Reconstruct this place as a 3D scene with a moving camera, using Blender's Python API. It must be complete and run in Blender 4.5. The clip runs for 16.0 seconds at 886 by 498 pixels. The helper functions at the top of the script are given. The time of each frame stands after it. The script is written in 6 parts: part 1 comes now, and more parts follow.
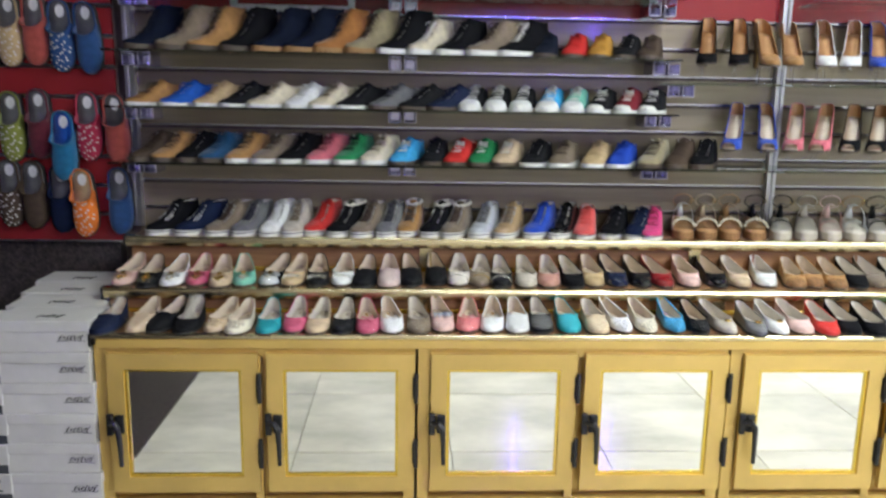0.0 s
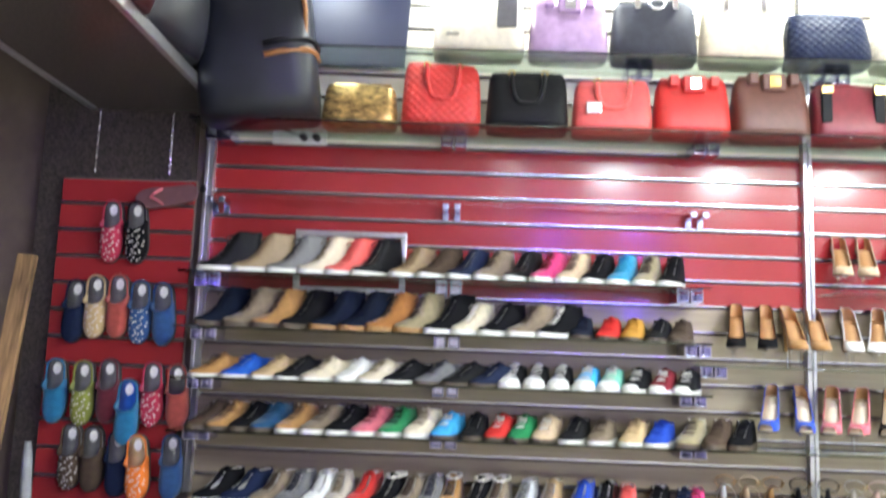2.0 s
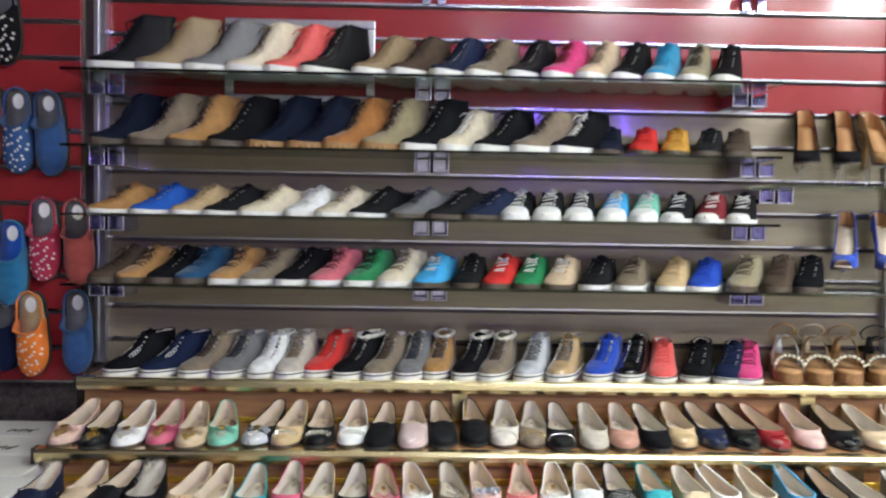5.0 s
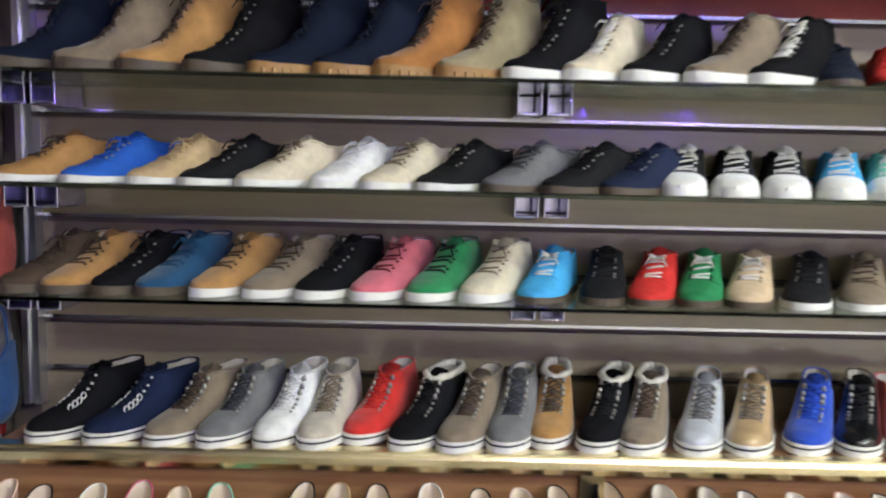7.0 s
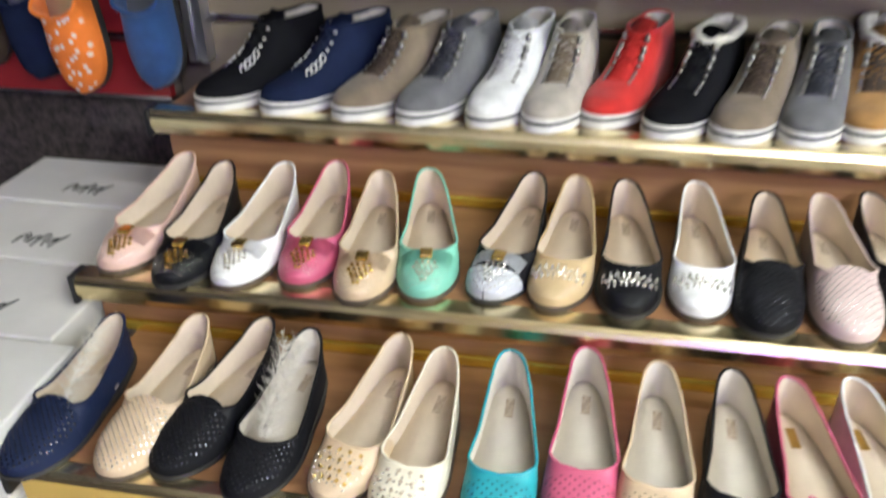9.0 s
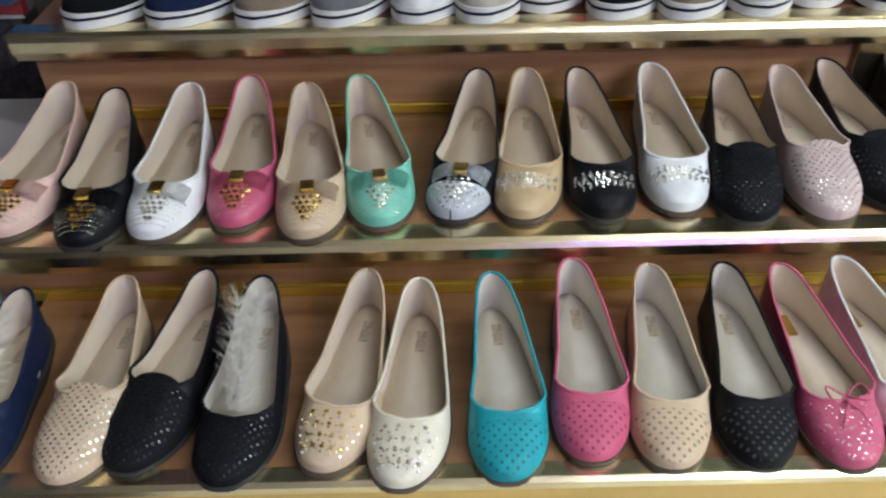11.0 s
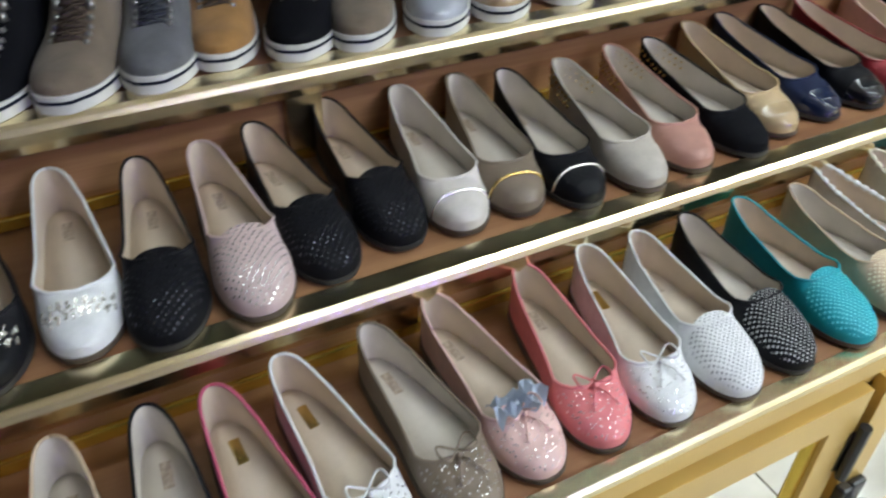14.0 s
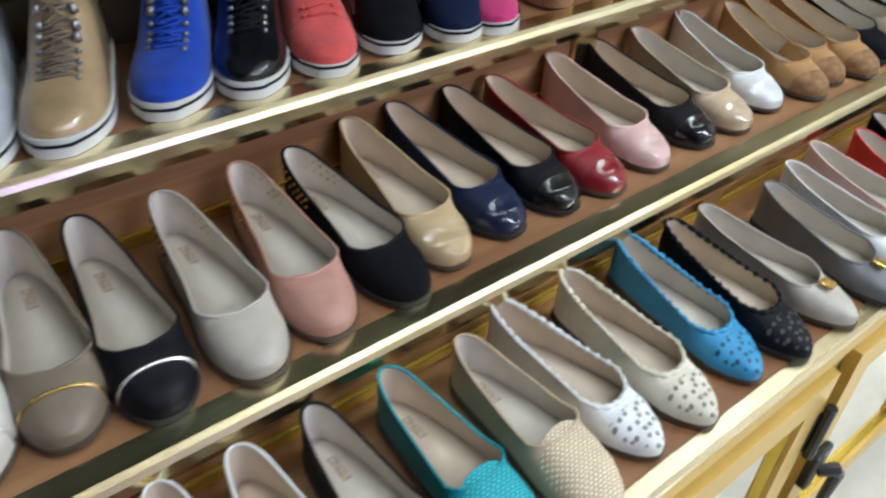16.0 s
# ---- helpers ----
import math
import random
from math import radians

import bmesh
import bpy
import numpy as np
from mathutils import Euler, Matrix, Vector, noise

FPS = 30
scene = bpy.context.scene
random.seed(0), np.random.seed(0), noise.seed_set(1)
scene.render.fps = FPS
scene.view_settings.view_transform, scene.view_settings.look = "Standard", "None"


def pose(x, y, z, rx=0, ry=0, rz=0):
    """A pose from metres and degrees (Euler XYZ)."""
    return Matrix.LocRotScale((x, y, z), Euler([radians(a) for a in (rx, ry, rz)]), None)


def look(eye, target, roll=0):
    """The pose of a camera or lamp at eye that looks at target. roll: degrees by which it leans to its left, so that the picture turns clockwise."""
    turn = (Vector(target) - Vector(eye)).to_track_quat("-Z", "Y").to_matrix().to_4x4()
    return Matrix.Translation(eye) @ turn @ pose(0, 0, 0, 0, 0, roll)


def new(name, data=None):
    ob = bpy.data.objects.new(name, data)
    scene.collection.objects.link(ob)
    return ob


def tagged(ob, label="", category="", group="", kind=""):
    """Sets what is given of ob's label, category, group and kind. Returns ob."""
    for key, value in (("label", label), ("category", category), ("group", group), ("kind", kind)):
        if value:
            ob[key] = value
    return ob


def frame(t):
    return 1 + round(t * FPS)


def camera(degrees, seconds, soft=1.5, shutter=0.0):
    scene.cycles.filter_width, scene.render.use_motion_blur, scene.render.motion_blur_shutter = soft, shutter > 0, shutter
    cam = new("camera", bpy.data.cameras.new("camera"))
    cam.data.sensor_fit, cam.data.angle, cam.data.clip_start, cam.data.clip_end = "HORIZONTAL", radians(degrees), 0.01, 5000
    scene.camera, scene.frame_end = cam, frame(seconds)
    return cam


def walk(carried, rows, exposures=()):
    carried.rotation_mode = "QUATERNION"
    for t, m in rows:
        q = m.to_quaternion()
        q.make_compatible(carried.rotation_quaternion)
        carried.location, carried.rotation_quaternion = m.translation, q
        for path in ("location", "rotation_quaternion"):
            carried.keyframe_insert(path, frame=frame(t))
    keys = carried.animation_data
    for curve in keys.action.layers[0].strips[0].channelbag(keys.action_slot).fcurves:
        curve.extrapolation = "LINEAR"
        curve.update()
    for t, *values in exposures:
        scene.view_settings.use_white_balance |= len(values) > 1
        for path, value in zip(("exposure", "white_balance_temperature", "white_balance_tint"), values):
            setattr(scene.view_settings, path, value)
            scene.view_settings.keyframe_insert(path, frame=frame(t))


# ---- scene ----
cam = camera(58.8, 16.0, soft=2.2, shutter=0.5)
PATH = [
    (0, (0.121, 0.119, 1.37), (0.213, 2.079, 0.983), 1.0),
    (0.5, (0.088, 0.083, 1.313), (0.114, 2.072, 1.112), 1.6),
    (1, (0.154, 0.024, 1.395), (0.114, 2.023, 1.346), 1.8),
    (1.5, (0.17, -0.005, 1.422), (0.136, 1.995, 1.467), 1.9),
    (2, (0.135, -0.027, 1.434), (0.095, 1.955, 1.695), 2.1),
    (2.5, (0.155, -0.056, 1.41), (0.112, 1.898, 1.832), 1.9),
    (3, (0.195, -0.048, 1.366), (0.227, 1.899, 1.822), 1.2),
    (3.5, (0.213, 0.046, 1.31), (0.266, 2.032, 1.536), 1.6),
    (4, (0.125, 0.234, 1.302), (0.182, 2.232, 1.361), 1.7),
    (4.2, (0.121, 0.335, 1.276), (0.173, 2.334, 1.315), 1.1),
    (6.3, (-0.015, 1.284, 1.391), (0.028, 3.269, 1.154), 1.0),
    (6.5, (-0.026, 1.367, 1.383), (-0.019, 3.354, 1.154), 2.0),
    (7, (-0.09, 1.595, 1.354), (-0.081, 3.584, 1.145), 1.3),
    (7.5, (-0.105, 1.739, 1.326), (-0.188, 3.693, 0.905), -0.3),
    (8, (-0.136, 1.798, 1.315), (-0.439, 3.674, 0.69), -0.7),
    (8.5, (-0.206, 1.833, 1.31), (-0.581, 3.629, 0.514), -0.2),
    (9, (-0.255, 1.926, 1.261), (-0.576, 3.619, 0.244), -0.6),
    (9.2, (-0.278, 1.968, 1.244), (-0.615, 3.603, 0.142), -0.9),
    (11.3, (-0.365, 2.023, 1.235), (-0.286, 3.578, -0.02), -0.5),
    (11.5, (-0.351, 2.027, 1.234), (-0.23, 3.577, -0.024), -0.1),
    (12, (-0.31, 2.033, 1.236), (-0.124, 3.573, -0.026), -0.1),
    (12.5, (-0.275, 2.041, 1.241), (-0.053, 3.582, -0.014), 1.0),
    (13, (-0.165, 2.045, 1.236), (0.079, 3.588, -0.012), 0.2),
    (13.5, (-0.089, 2.085, 1.23), (0.395, 3.565, -0.024), 0.4),
    (14, (-0.053, 2.122, 1.242), (0.682, 3.514, 0.009), 0.8),
    (14.5, (-0.039, 2.158, 1.252), (0.811, 3.484, 0.019), 0.7),
    (15, (0.046, 2.201, 1.257), (0.994, 3.457, 0.023), 0.4),
    (15.5, (0.211, 2.228, 1.254), (1.216, 3.428, 0.008), 2.3),
    (16, (0.33, 2.233, 1.256), (1.36, 3.43, 0.028), 3.4),
]
walk(cam, [(t, look(eye, target, roll)) for t, eye, target, roll in PATH], exposures=[
    (0, -0.45, 6400, 10), (0.5, -0.3, 6400, 10), (1, 0.3, 6400, 10), (1.5, 0.55, 6450, 10), (2, 0.42, 6450, 10), (2.5, -0.45, 6500, 10), (3, -0.55, 6500, 10), (3.5, -0.15, 6500, 10), (4, -0.15, 6500, 10), (6.5, 0.0, 6750, 10), (7.5, 0.12, 6750, 10), (8.5, 0.17, 6700, 10), (9, 0.35, 6650, 10), (11.5, -0.42, 6100, 10), (13, -0.38, 6100, 10), (13.5, -0.62, 6150, 10), (14, -0.68, 6100, 10), (16, -0.72, 6000, 10)])

# ---- light ----
world = bpy.data.worlds.new("world")
world.use_nodes = True
world.node_tree.nodes["Background"].inputs[0].default_value = (0.9, 0.92, 1.0, 1)
world.node_tree.nodes["Background"].inputs[1].default_value = 0.05
CEIL = 3.09
WALL_Y = 3.20


def area_lamp(name, x, y, z, size, watts, color=(0.87, 0.97, 0.97), rot=(0, 0, 0)):
    d = bpy.data.lights.new(name, "AREA")
    d.shape, d.size, d.size_y, d.energy, d.color = "RECTANGLE", size, size, watts, color
    ob = new(name, d)
    ob.matrix_basis = pose(x, y, z, *rot)
    return ob


# ---- materials ----
def material(name, color, rough=0.5, metal=0.0, coat=0.0, bump=0.0, bump_scale=80.0, vary=0.0, vary_scale=6.0,
             stretch=(1, 1, 1), tint=None, emit=0.0, alpha_glass=False, spec=0.5, sheen=0.0, rand=0.0):
    m = bpy.data.materials.new(name)
    m.use_nodes = True
    nt = m.node_tree
    b = nt.nodes["Principled BSDF"]
    L = nt.links.new
    b.inputs["Base Color"].default_value = (*color, 1)
    b.inputs["Roughness"].default_value = rough
    b.inputs["Metallic"].default_value = metal
    b.inputs["Coat Weight"].default_value = coat
    b.inputs["Coat Roughness"].default_value = 0.06
    b.inputs["Specular IOR Level"].default_value = spec
    b.inputs["Sheen Weight"].default_value = sheen
    if alpha_glass:
        b.inputs["Transmission Weight"].default_value = 1.0
        b.inputs["IOR"].default_value = 1.3
    if emit:
        b.inputs["Emission Color"].default_value = (*color, 1)
        b.inputs["Emission Strength"].default_value = emit
    tc = nt.nodes.new("ShaderNodeTexCoord")
    mp = nt.nodes.new("ShaderNodeMapping")
    mp.inputs["Scale"].default_value = stretch
    L(tc.outputs["Object"], mp.inputs[0])
    oi = nt.nodes.new("ShaderNodeObjectInfo")
    if rand:
        sh = nt.nodes.new("ShaderNodeVectorMath")
        sh.operation = "MULTIPLY_ADD"
        L(oi.outputs["Random"], sh.inputs[0])
        sh.inputs[1].default_value = (37, 23, 51)
        L(tc.outputs["Object"], sh.inputs[2])
        L(sh.outputs[0], mp.inputs[0])
    if vary:
        n1 = nt.nodes.new("ShaderNodeTexNoise")
        n1.inputs["Scale"].default_value = vary_scale
        n1.inputs["Detail"].default_value = 5
        n1.inputs["Roughness"].default_value = 0.62
        L(mp.outputs[0], n1.inputs["Vector"])
        ramp = nt.nodes.new("ShaderNodeMapRange")
        ramp.inputs[1].default_value, ramp.inputs[2].default_value = 0.3, 0.7
        L(n1.outputs[0], ramp.inputs[0])
        mix = nt.nodes.new("ShaderNodeMix")
        mix.data_type = "RGBA"
        lo = tint if tint else tuple(c * (1 - vary) for c in color)
        mix.inputs[6].default_value = (*lo, 1)
        mix.inputs[7].default_value = (*(min(1, c * (1 + vary * 0.5)) for c in color), 1)
        L(ramp.outputs[0], mix.inputs[0])
        out = mix.outputs[2]
        if rand:
            hs = nt.nodes.new("ShaderNodeHueSaturation")
            mr = nt.nodes.new("ShaderNodeMapRange")
            mr.inputs[3].default_value, mr.inputs[4].default_value = 1 - rand, 1 + rand
            L(oi.outputs["Random"], mr.inputs[0])
            L(mr.outputs[0], hs.inputs["Value"])
            L(out, hs.inputs["Color"])
            out = hs.outputs[0]
        L(out, b.inputs["Base Color"])
        rr = nt.nodes.new("ShaderNodeMapRange")
        rr.inputs[3].default_value, rr.inputs[4].default_value = rough * 0.8, min(1, rough * 1.2)
        L(n1.outputs[0], rr.inputs[0])
        L(rr.outputs[0], b.inputs["Roughness"])
    if bump:
        n2 = nt.nodes.new("ShaderNodeTexNoise")
        n2.inputs["Scale"].default_value = bump_scale
        n2.inputs["Detail"].default_value = 4
        L(mp.outputs[0], n2.inputs["Vector"])
        bp = nt.nodes.new("ShaderNodeBump")
        bp.inputs["Strength"].default_value = bump
        bp.inputs["Distance"].default_value = 0.002
        L(n2.outputs[0], bp.inputs["Height"])
        L(bp.outputs[0], b.inputs["Normal"])
    return m


def cell_material(name, color, spot, scale, size, rough=0.5, metal_spot=0.0, rough_spot=0.4, depth=-0.5, regular=True):
    """Upper with cut dots, set stones or sequins: a cell pattern over the base colour."""
    m = material(name, color, rough, vary=0.15, vary_scale=40, spec=0.15 if max(color) < 0.1 else 0.4)
    nt = m.node_tree
    b = nt.nodes["Principled BSDF"]
    L = nt.links.new
    tc = nt.nodes.new("ShaderNodeTexCoord")
    v = nt.nodes.new("ShaderNodeTexVoronoi")
    v.voronoi_dimensions = "2D"
    v.inputs["Scale"].default_value = scale
    v.inputs["Randomness"].default_value = 0.15 if regular else 1.0
    L(tc.outputs["Object"], v.inputs["Vector"])
    mr = nt.nodes.new("ShaderNodeMapRange")
    mr.inputs[1].default_value, mr.inputs[2].default_value = size, size * 0.75
    L(v.outputs["Distance"], mr.inputs[0])
    sep = nt.nodes.new("ShaderNodeSeparateXYZ")
    L(tc.outputs["Normal"], sep.inputs[0])
    up = nt.nodes.new("ShaderNodeMapRange")
    up.inputs[1].default_value, up.inputs[2].default_value = 0.35, 0.5
    L(sep.outputs[2], up.inputs[0])
    L(up.outputs[0], mr.inputs[4])
    mix = nt.nodes.new("ShaderNodeMix")
    mix.data_type = "RGBA"
    src = b.inputs["Base Color"].links[0].from_socket
    L(mr.outputs[0], mix.inputs[0])
    L(src, mix.inputs[6])
    mix.inputs[7].default_value = (*spot, 1)
    L(mix.outputs[2], b.inputs["Base Color"])
    if metal_spot:
        mm = nt.nodes.new("ShaderNodeMath")
        mm.operation = "MULTIPLY"
        L(mr.outputs[0], mm.inputs[0])
        mm.inputs[1].default_value = metal_spot
        L(mm.outputs[0], b.inputs["Metallic"])
    r2 = nt.nodes.new("ShaderNodeMapRange")
    r2.inputs[3].default_value, r2.inputs[4].default_value = rough, rough_spot
    L(mr.outputs[0], r2.inputs[0])
    L(r2.outputs[0], b.inputs["Roughness"])
    bp = nt.nodes.new("ShaderNodeBump")
    bp.inputs["Strength"].default_value = abs(depth)
    bp.inputs["Distance"].default_value = 0.0012
    bp.invert = depth < 0
    L(mr.outputs[0], bp.inputs["Height"])
    L(bp.outputs[0], b.inputs["Normal"])
    return m


HUES = {
    "black": (0.007, 0.007, 0.009), "navy": (0.011, 0.018, 0.05), "ink": (0.007, 0.011, 0.026), "taupe": (0.22, 0.17, 0.12), "tan": (0.42, 0.22, 0.08),
    "rust": (0.36, 0.15, 0.045), "khaki": (0.3, 0.25, 0.15), "cream": (0.68, 0.6, 0.45), "brown": (0.08, 0.055, 0.04),
    "red": (0.62, 0.035, 0.03), "coral": (0.75, 0.11, 0.1), "mustard": (0.55, 0.28, 0.05), "blue": (0.02, 0.11, 0.5),
    "sand": (0.55, 0.4, 0.22), "white": (0.8, 0.8, 0.79), "grey": (0.16, 0.16, 0.165), "crimson": (0.27, 0.014, 0.02), "rosy": (0.5, 0.26, 0.2), "mauve": (0.16, 0.075, 0.085), "charcoal": (0.045, 0.047, 0.06), "wine": (0.2, 0.02, 0.03),
    "teal_d": (0.015, 0.075, 0.165), "rose": (0.6, 0.14, 0.18), "green": (0.02, 0.22, 0.08), "sky": (0.06, 0.4, 0.75),
    "beige": (0.6, 0.45, 0.3), "royal": (0.02, 0.07, 0.45), "stone": (0.5, 0.45, 0.38), "camel": (0.4, 0.21, 0.07),
    "silver": (0.5, 0.52, 0.56), "gold": (0.48, 0.33, 0.18), "magenta": (0.65, 0.05, 0.2), "bronze": (0.28, 0.2, 0.11),
    "cyan": (0.03, 0.28, 0.5), "blush": (0.75, 0.5, 0.45), "rosegold": (0.72, 0.48, 0.4), "pink": (0.56, 0.1, 0.185),
    "mint": (0.2, 0.55, 0.42), "bone": (0.65, 0.6, 0.54), "quilt": (0.6, 0.46, 0.43), "ivory": (0.74, 0.68, 0.54),
    "teal": (0.015, 0.32, 0.37), "salmon": (0.75, 0.22, 0.23), "sky_d": (0.05, 0.3, 0.55), "lilac": (0.45, 0.3, 0.5),
    "chestnut": (0.14, 0.055, 0.04), "orange": (0.8, 0.2, 0.03), "olive": (0.22, 0.25, 0.05), "maroon": (0.13, 0.02, 0.035), "dusk": (0.03, 0.085, 0.23), "lagoon": (0.02, 0.16, 0.32), "brick": (0.42, 0.085, 0.07), "cerise": (0.45, 0.03, 0.075),
}
WORDS = {"ink": "blackish-navy", "rosy": "salmon-pink", "teal_d": "dark teal", "sky_d": "bright blue", "rosegold": "rose-gold", "quilt": "quilted pale pink", "dusk": "denim blue", "lagoon": "lagoon blue", "brick": "brick red", "cerise": "cerise pink",
         "bone": "bone white", "sky": "sky blue", "royal": "royal blue", "blush": "blush pink"}
made = {}


def turn_cells(m):
    """Set the cells on the diagonal."""
    nt = m.node_tree
    v = nt.nodes["Voronoi Texture"]
    mp = nt.nodes.new("ShaderNodeMapping")
    mp.inputs["Rotation"].default_value = (0, 0, math.radians(45))
    nt.links.new(v.inputs["Vector"].links[0].from_socket, mp.inputs["Vector"])
    nt.links.new(mp.outputs[0], v.inputs["Vector"])
    v.inputs["Randomness"].default_value = 0.08


def hide(hue, finish="leather"):
    """The upper's material for a colour and a finish, made once."""
    key = (hue, finish)
    if key not in made:
        c = HUES[hue]
        dark = max(c) < 0.1
        n = hue + "_" + finish
        if finish == "patent":
            made[key] = material(n, c, 0.13, coat=1.0, spec=0.2 if dark else 0.5, bump=0.35, bump_scale=42, vary=0.2, vary_scale=25)
        elif finish == "suede":
            made[key] = material(n, c, 0.9, bump=0.5, bump_scale=500, vary=0.25, vary_scale=30, sheen=0.0 if dark else 0.25, spec=0.12)
        elif finish == "perf":
            made[key] = cell_material(n, c, tuple(k * 0.4 for k in c) if not dark else (0.06, 0.06, 0.06), 150, 0.24, 0.6)
            turn_cells(made[key])
        elif finish == "grid":
            spot = tuple(k * 0.3 for k in c) if hue == "white" else (0.6, 0.6, 0.58) if dark else tuple(min(1, k * 1.9 + 0.12) for k in c)
            made[key] = cell_material(n, c, spot, 230, 0.27, 0.6, depth=-0.4)
            turn_cells(made[key])
            made[key].node_tree.nodes["Voronoi Texture"].inputs["Randomness"].default_value = 0.0
        elif finish == "sequin":
            spot = (0.85, 0.82, 0.78) if not dark else (0.05, 0.05, 0.06)
            made[key] = cell_material(n, c, spot, 185, 0.27, 0.75, 0.9, 0.22, 0.4)
            turn_cells(made[key])
        elif finish == "glitter":
            made[key] = cell_material(n, c, tuple(min(1, k * 1.6 + 0.18) for k in c), 380, 0.3, 0.5, 0.85, 0.2, 0.4, False)
        elif finish == "sparkle":
            made[key] = cell_material(n, c, tuple(min(1, k * 0.5 + 0.5) for k in c), 175, 0.19, 0.5, 0.9, 0.25, 0.3, False)
        elif finish == "cut":
            made[key] = cell_material(n, c, tuple(k * 0.28 for k in c) if not dark else (0.08, 0.08, 0.08), 105, 0.3, 0.5)
            made[key].node_tree.nodes["Voronoi Texture"].inputs["Randomness"].default_value = 0.55
        elif finish == "dots":
            made[key] = cell_material(n, c, (0.7, 0.66, 0.62), 62, 0.26, 0.9, 0, 0.9, 0.2, False)
        elif finish == "canvas":
            made[key] = material(n, c, 0.85, bump=0.45, bump_scale=900, vary=0.18, vary_scale=50, spec=0.25)
        else:
            made[key] = material(n, c, 0.42 if not dark else 0.5, spec=0.5 if not dark else 0.18, bump=0.3, bump_scale=260, vary=0.18, vary_scale=28)
    return made[key]


RUBBER_WHITE = material("white_rubber", (0.75, 0.74, 0.7), 0.55, vary=0.12, vary_scale=30, bump=0.2, bump_scale=200)
RUBBER_DARK = material("dark_rubber", (0.03, 0.028, 0.026), 0.65, vary=0.2, vary_scale=40)
RUBBER_BROWN = material("brown_rubber", (0.09, 0.065, 0.045), 0.6, vary=0.2, vary_scale=40)
GUM = material("gum_rubber", (0.35, 0.19, 0.07), 0.6, vary=0.2, vary_scale=40)
CORK = material("cork", (0.3, 0.15, 0.06), 0.75, vary=0.5, vary_scale=90, bump=0.4, bump_scale=200)
INSOLE = material("insole_leather", (0.68, 0.57, 0.45), 0.6, vary=0.12, vary_scale=25, bump=0.25, bump_scale=300)
INSOLE_GREY = material("insole_grey_leather", (0.67, 0.61, 0.53), 0.6, vary=0.12, vary_scale=25, bump=0.25, bump_scale=300)
INSOLE_TAN = material("insole_tan_leather", (0.5, 0.27, 0.12), 0.5, vary=0.12, vary_scale=25)
STAMP = material("insole_stamp", (0.2, 0.15, 0.11), 0.6, vary=0.9, vary_scale=260, tint=(0.6, 0.5, 0.38))
FLEECE = material("white_fleece", (0.72, 0.68, 0.6), 0.95, bump=1.0, bump_scale=260, vary=0.2, vary_scale=120)
LACE_WHITE = material("white_lace", (0.75, 0.73, 0.68), 0.8, bump=0.5, bump_scale=600)
GOLD = material("gold_metal", (0.78, 0.56, 0.2), 0.22, metal=1.0, vary=0.15, vary_scale=30)
CHROME = material("chrome", (0.78, 0.79, 0.82), 0.16, metal=1.0, vary=0.08, vary_scale=40)
GEM = material("rhinestone", (0.9, 0.87, 0.8), 0.22, metal=0.85)
NICKEL = material("polished_nickel", (0.82, 0.81, 0.78), 0.35, metal=0.5)
TISSUE = material("pale_blue_tissue", (0.72, 0.79, 0.9), 0.8, vary=0.15, vary_scale=60)
STEEL = material("dull_steel_eyelet", (0.4, 0.39, 0.37), 0.35, metal=0.8)
ACRYLIC = material("clear_acrylic", (0.95, 0.97, 1.0), 0.05, alpha_glass=True)
# ---- shop materials ----
RED = material("red_laminate", (0.33, 0.026, 0.031), 0.2, spec=0.4, coat=0.4, vary=0.12, vary_scale=3, bump=0.04, bump_scale=12, rand=0.05)
RED.node_tree.nodes["Principled BSDF"].inputs["Coat Roughness"].default_value = 0.11
BEIGE = material("beige_laminate", (0.34, 0.275, 0.19), 0.2, coat=0.5, vary=0.16, vary_scale=5, stretch=(0.4, 1, 7), bump=0.05, bump_scale=30, rand=0.05)
PALE = material("pale_laminate", (0.7, 0.66, 0.56), 0.25, coat=0.3, vary=0.08, vary_scale=5, stretch=(0.4, 1, 7), rand=0.04)
BACKING = material("board_backing", (0.16, 0.12, 0.1), 0.7, vary=0.2, vary_scale=10)
ALU = material("brushed_aluminium", (0.66, 0.67, 0.7), 0.3, metal=0.9, vary=0.12, vary_scale=60, stretch=(1, 1, 0.05))
ALU_STRIP = material("polished_aluminium_strip", (0.6, 0.6, 0.65), 0.22, metal=1.0, vary=0.1, vary_scale=20, stretch=(0.1, 1, 1))
WOOD = material("orange_brown_wood_veneer", (0.34, 0.18, 0.085), 0.4, vary=0.4, vary_scale=8, stretch=(0.25, 3, 6), bump=0.15, bump_scale=60, tint=(0.22, 0.095, 0.042))
BRASS = material("polished_brass_trim", (0.9, 0.82, 0.56), 0.23, metal=1.0, vary=0.22, vary_scale=5, stretch=(0.6, 6, 6), bump=0.04, bump_scale=25, tint=(0.7, 0.56, 0.3))
BRASS_BRIGHT = material("bright_gold_strip", (0.85, 0.6, 0.1), 0.25, metal=0.85, vary=0.15, vary_scale=10)
YELLOW = material("gold_anodised_frame", (0.68, 0.46, 0.13), 0.35, metal=0.25, vary=0.12, vary_scale=6, stretch=(1, 1, 1), bump=0.04, bump_scale=80, rand=0.04)
MIRROR = material("mirror_glass", (0.9, 0.91, 0.88), 0.03, metal=1.0)
BLACK_METAL = material("black_handle_metal", (0.012, 0.012, 0.014), 0.35, vary=0.2, vary_scale=60)
GLASS = material("shelf_glass", (0.72, 0.86, 0.8), 0.03, alpha_glass=True)
